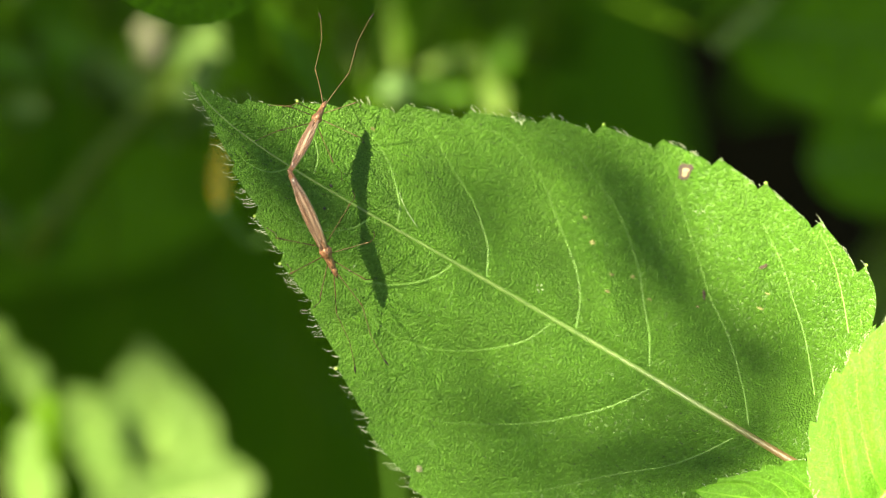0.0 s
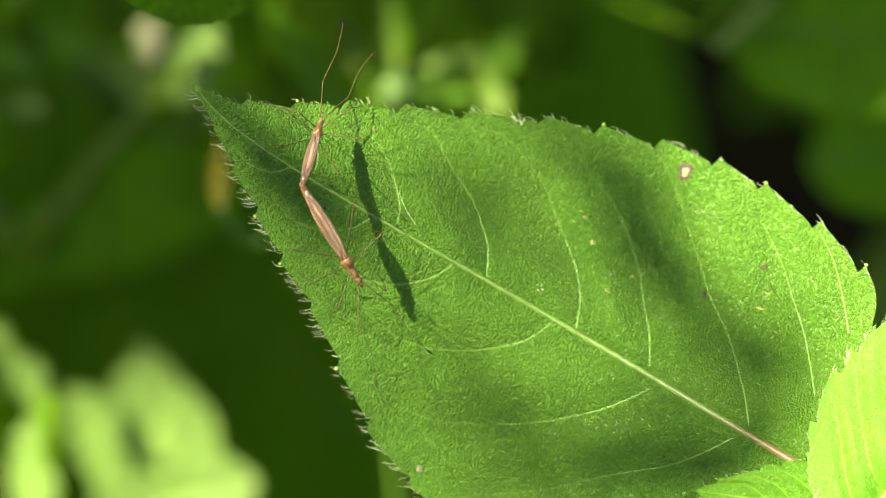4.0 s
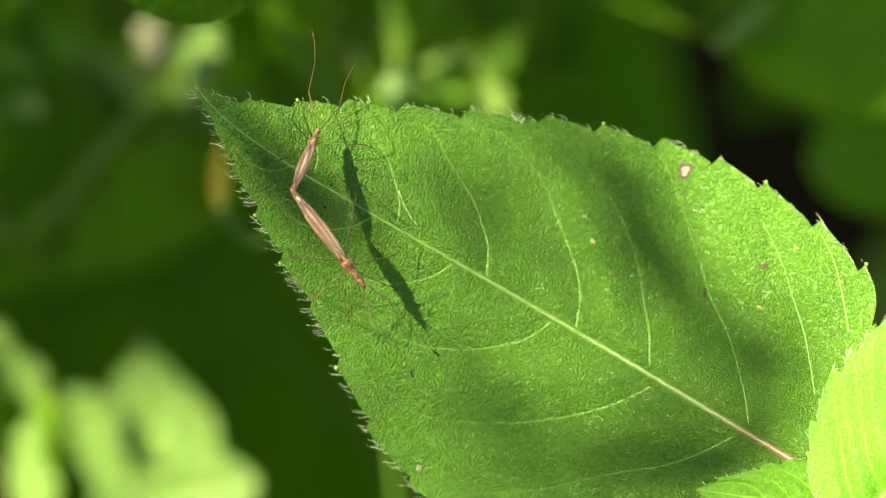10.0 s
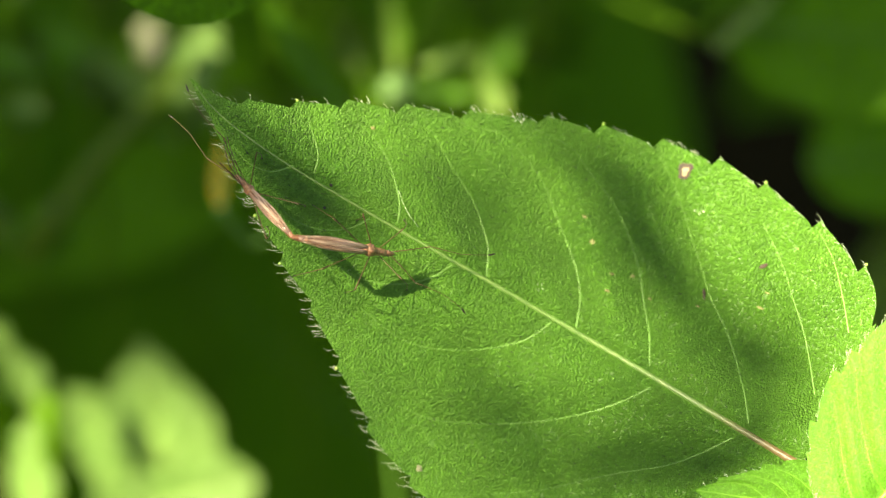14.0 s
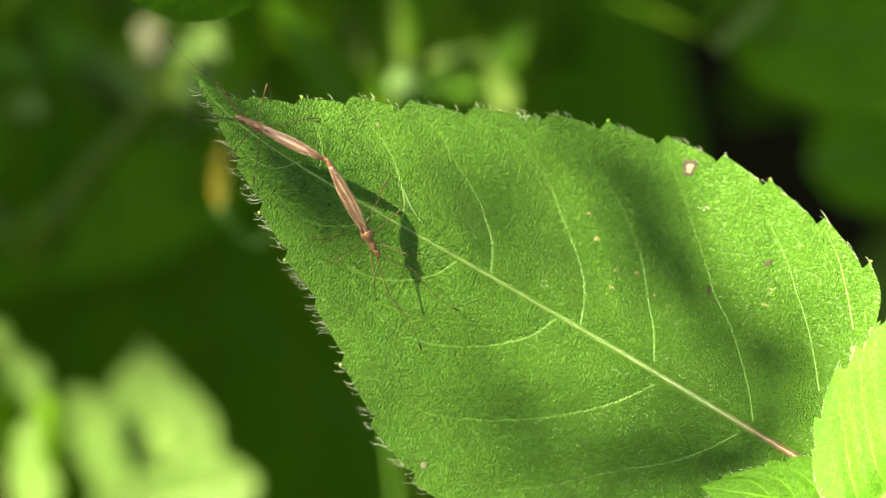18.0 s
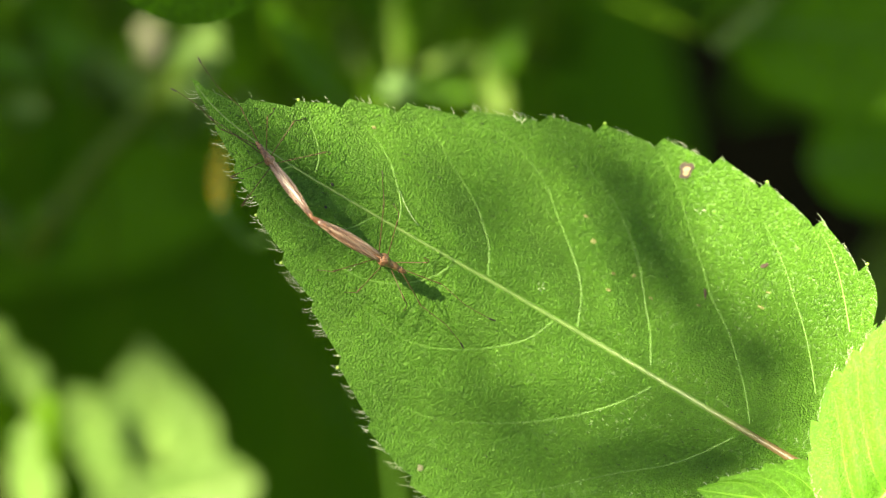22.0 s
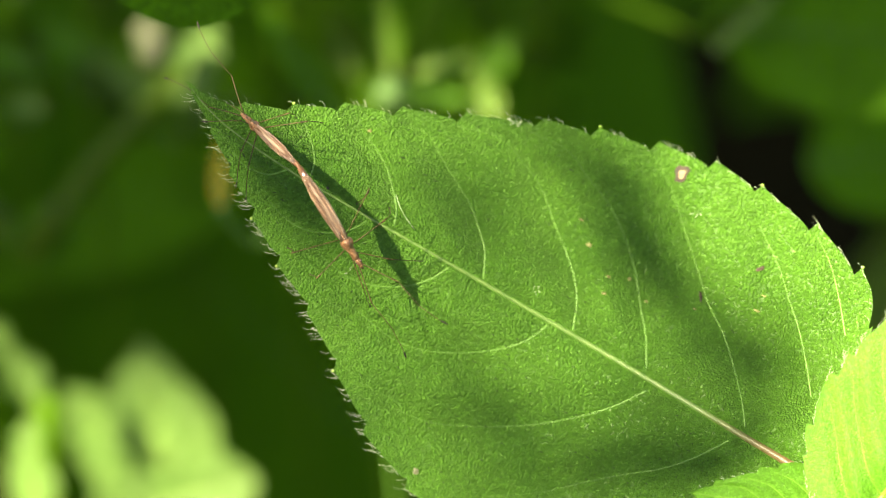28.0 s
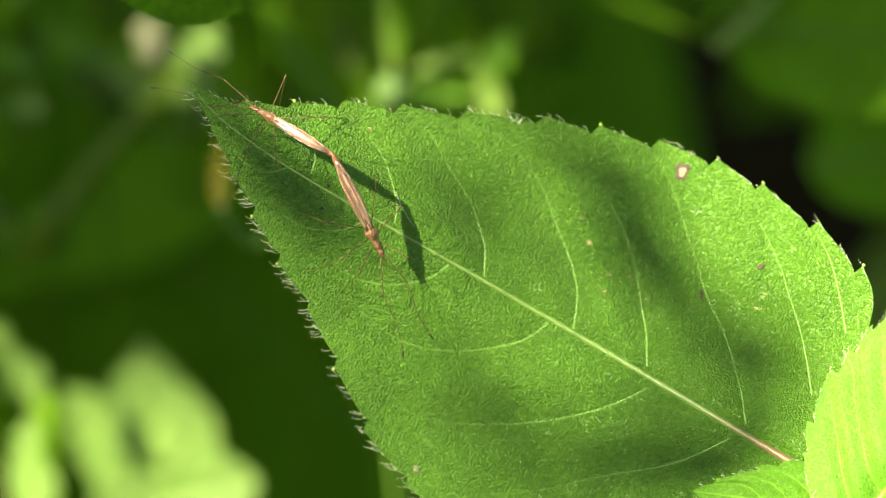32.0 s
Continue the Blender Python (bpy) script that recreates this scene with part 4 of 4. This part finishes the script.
        c.matrix_basis = b.matrix_basis @ pose(2.28 * MM, 0, 0, 0, 10, 12 * sign)
        d = part("antenna_club", rod([Vector((x * MM, 0, 0)) for x in (0, 0.12, 0.3, 0.5, 0.62)], [r * MM for r in (0.025, 0.06, 0.07, 0.05, 0.02)], 7), CLUB, a, "black antenna club")
        d.matrix_basis = c.matrix_basis @ pose(1.88 * MM, 0, 0, 0, 12, 8 * sign)
        feelers.append((a, sign))
    legs = []
    for sign in (1, -1):
        for hip, reach, femur, shin in ((0.9, (2.4, 2.2), 2.7, 5.2), (0.83, (-0.2, 3.4), 3.1, 5.4), (0.74, (-2.8, 3.2), 3.9, 6.4)):
            f = segment("femur", femur * MM, 0.038 * MM, 0.03 * MM, 0.06 * MM, LIMB, owner, "thread-thin leg with swollen knee")
            t = segment("tibia", shin * MM, 0.03 * MM, 0.024 * MM, 0, LIMB, owner)
            foot = part("tarsus", rod([Vector((x * MM, 0, 0)) for x in (0, 0.2, 0.45, 0.6)], [r * MM for r in (0.035, 0.045, 0.04, 0.015)], 6), CLUB, t, "dark foot")
            foot.matrix_basis = pose((shin - 0.02) * MM, 0, 0, 0, -35, 0)
            legs.append((f, t, Vector((hip * L, sign * 0.2 * w, -0.25 * w)), Vector((reach[0], sign * reach[1], 0)) * MM, femur * MM, shin * MM))
    LEGS[owner.name] = (legs, feelers)
    return owner


bug_one = stilt_bug("slender brown stilt bug joined tail to tail on the leaf", BUG_ONE, STOUT[0])
bug_two = stilt_bug("larger coppery stilt bug with a plump shiny abdomen", BUG_TWO, STOUT[1])

# ---- what moves ----
SWAY = [(0, 0, 0), (3.5, 0, 0), (5.5, 2, -2), (6.5, 3, -3), (7, 3, -3), (8, 3, -3), (8.5, 2, -3), (9, 1, -2), (10, 0, -2), (11, -1, -1), (11.5, 0, 0), (12, -3, 1), (12.5, -1, 0), (13, 0, 0),
        (14, 0, -1), (14.5, 2, -2), (16.5, 12, -10), (17, 14, -11), (17.5, 9, -9), (18, 8, -7), (18.5, 6, -7), (19, 8, -7), (19.5, 6, -8), (20, 6, -6), (20.5, 4, -4), (21, 2, -3),
        (21.5, 0, -1), (22, 2, -2), (22.5, 1, -2), (23, -1, 0), (24, -1, -1), (24.5, -3, 1), (25, -4, 1), (25.5, -4, 2), (27.5, -8, 4), (28, -6, 4), (28.5, -6, 3), (29, -4, 2), (29.5, -4, 1),
        (30, -5, 1), (30.5, -3, -2), (31, -2, -3), (31.5, -4, -1), (32, -5, 0)]
# seconds; head of the smaller bug, joined tails, head of the larger bug
PAIR = [(0, 573, 186, 513, 305, 592, 480), (0.5, 571, 185, 514, 303, 593, 480), (1, 566, 185, 511, 306, 599, 478), (1.5, 562, 198, 511, 314, 607, 484), (2, 561, 204, 516, 320, 614, 489),
        (2.5, 567, 204, 522, 323, 619, 492), (3, 566, 207, 525, 322, 625, 489), (3.5, 567, 209, 530, 323, 628, 490), (4.5, 566, 226, 538, 337, 642, 504), (5.5, 563, 243, 544, 348, 653, 517),
        (6, 557, 257, 534, 362, 653, 523), (6.5, 564, 266, 522, 368, 652, 520), (7, 566, 260, 531, 355, 649, 517), (7.5, 562, 258, 522, 351, 646, 506), (8, 577, 222, 534, 308, 622, 487),
        (8.5, 576, 217, 535, 306, 625, 486), (9, 577, 214, 539, 300, 621, 486), (9.5, 571, 222, 527, 305, 626, 482), (10, 559, 240, 518, 338, 638, 498), (10.3, 556, 251, 513, 351, 641, 502),
        (10.4, 421, 291, 462, 417, 625, 485), (10.5, 417, 289, 462, 413, 625, 484), (11, 372, 311, 449, 433, 626, 478), (11.5, 369, 309, 453, 421, 629, 475), (12, 371, 312, 453, 424, 632, 461),
        (12.5, 384, 309, 472, 418, 649, 453), (13, 397, 299, 489, 405, 658, 439), (13.5, 407, 306, 505, 410, 669, 446), (14, 421, 314, 518, 420, 678, 447), (14.5, 421, 331, 518, 433, 678, 446),
        (15.5, 412, 285, 535, 370, 684, 450), (16.5, 413, 231, 560, 301, 688, 455), (16.8, 423, 240, 519, 357, 698, 450), (17, 428, 229, 542, 331, 693, 450), (17.2, 422, 218, 565, 309, 682, 452),
        (17.5, 422, 211, 576, 289, 672, 444), (18, 427, 210, 580, 285, 666, 446), (18.5, 434, 210, 582, 292, 666, 455), (19, 418, 212, 557, 292, 671, 452), (19.5, 420, 210, 525, 318, 669, 443), (19.8, 421, 208, 524, 325, 670, 447),
        (20, 420, 205, 539, 299, 672, 454), (20.2, 424, 209, 514, 328, 671, 452), (20.5, 425, 219, 521, 337, 670, 450), (21, 443, 236, 541, 358, 690, 467), (21.5, 449, 250, 550, 374, 701, 476), (22, 458, 258, 553, 386, 709, 478),
        (22.5, 464, 278, 548, 410, 708, 476), (23, 464, 293, 542, 426, 706, 474), (23.5, 448, 261, 541, 389, 698, 468), (24, 447, 247, 539, 380, 696, 466), (24.5, 441, 242, 528, 369, 689, 467),
        (25, 439, 238, 524, 364, 678, 475), (25.5, 430, 226, 510, 348, 660, 467), (26.5, 429, 218, 512, 325, 648, 464), (27.5, 429, 211, 514, 303, 636, 462), (28, 430, 204, 528, 294, 635, 464),
        (28.5, 427, 198, 530, 291, 635, 462), (29, 435, 193, 548, 280, 638, 456), (29.5, 436, 193, 544, 282, 641, 454), (30, 433, 193, 537, 285, 641, 454), (30.5, 450, 191, 576, 273, 660, 440),
        (31, 452, 193, 564, 279, 667, 445), (31.5, 451, 196, 545, 289, 660, 453), (32, 450, 191, 590, 275, 674, 446)]


def sway(t):
    ts, xs, ys = zip(*SWAY)
    return float(np.interp(t, ts, xs)), float(np.interp(t, ts, ys))


def body_poses(row):
    """The poses of both bugs: the tails meet, and each body dips towards its head as far as it looks short."""
    t, hx, hy, jx, jy, kx, ky = row
    dips = []
    for L, x, y in ((BUG_ONE, hx, hy), (BUG_TWO, kx, ky)):
        d = math.hypot(x - jx, y - jy) * PX
        dips.append(min(math.sqrt(max(L * L - d * d, 0)), 0.0047))
    top = max(0.0055, 0.0032 + dips[0], 0.0032 + dips[1])
    tail = at(jx, jy, top)
    out = []
    for dip, x, y in ((dips[0], hx, hy), (dips[1], kx, ky)):
        out.append(Matrix.Translation(tail) @ ways(at(x, y, top - dip) - tail, UP))
    return out


def limb(a, b, up):
    return Matrix.Translation(a) @ ways(b - a, up)


def on_leaf(p, t):
    """The nearest foothold on the broad leaf to a place over it."""
    dx, dy = sway(t)
    shift = Vector((dx * PX, -dy * PX, 0))
    m = lay(BASE, TIP, UP)
    q = m.inverted() @ (p - shift)
    u = min(max(q.x / MAIN.length, 0.02), 0.97)
    y = q.y - MAIN.mid(u)
    side = 0 if y > 0 else 1
    s = min(abs(y) / max(MAIN.smooth_half(u, side), 1e-5), 0.96)
    return MAIN.place(u, s, side, 0.00008)


def walk_bug(bug, which):
    legs, feelers = LEGS[bug.name]
    m_leaf = lay(BASE, TIP, UP)
    rows = [(row[0], body_poses(row)[which]) for row in PAIR]
    walk(bug, [(t, PLANE @ m) for t, m in rows])
    for n, (f, shin, hip, reach, lf, lt) in enumerate(legs):
        foot = None
        fr, tr = [], []
        for t, m in rows:
            dx, dy = sway(t)
            shift = Vector((dx * PX, -dy * PX, 0))
            flat = ways(Vector((m.col[0].x, m.col[0].y, 0)), UP)
            want = m @ hip + flat.to_3x3() @ reach
            spot = (m_leaf @ foot + shift) if foot is not None else None
            if foot is None or (Vector((spot.x, spot.y, 0)) - Vector((want.x, want.y, 0))).length > 0.0022:
                foot = on_leaf(want, t)
                spot = m_leaf @ foot + shift
            a = m @ hip
            way = spot - a
            far = min(max(way.length, abs(lf - lt) * 1.15), (lf + lt) * 0.985)
            way.normalize()
            bend = (lf * lf + far * far - lt * lt) / (2 * far)
            rise = math.sqrt(max(lf * lf - bend * bend, 0))
            out = (UP * 0.8 + (spot - m.translation - m.col[0].to_3d() * 0.005).normalized() * 0.35)
            side = (out - way * out.dot(way)).normalized()
            knee = a + way * bend + side * rise
            end = a + way * far
            inv = m.inverted()
            fr.append((t, inv @ limb(a, knee, UP)))
            tr.append((t, inv @ limb(knee, end, UP if abs((end - knee).normalized().z) < 0.97 else Vector((1, 0, 0)))))
        walk(f, fr)
        walk(shin, tr)
    for a, sign in feelers:
        L = BUG_ONE if which == 0 else BUG_TWO
        w = STOUT[which]
        turns = []
        for i in range(33):
            k = i + 3 * which + 1.7 * sign
            turns.append((float(i), pose(1.0 * L, sign * 0.13 * w, 0.1 * w, 0, -12 + 10 * math.sin(k * 0.9), sign * (22 + 12 * math.sin(k * 0.6 + sign)))))
        walk(a, turns)


def motions():
    def swung(gain):
        return [(t, PLANE @ Matrix.Translation((dx * PX * gain, -dy * PX * gain, 0))) for t, dx, dy in SWAY]
    walk(PLANT, swung(1.0))
    walk(bud_plant, swung(1.9))
    walk(BRANCH, [(t, PLANE @ Matrix.Translation(((3 * dx if dx > 0 else 2 * dx) * PX, 0, 0))) for t, dx, dy in SWAY])
    walk(over_plant, swung(0.8))
    walk(corner_plant, swung(0.35))
    walk_bug(bug_one, 0)
    walk_bug(bug_two, 1)


motions()
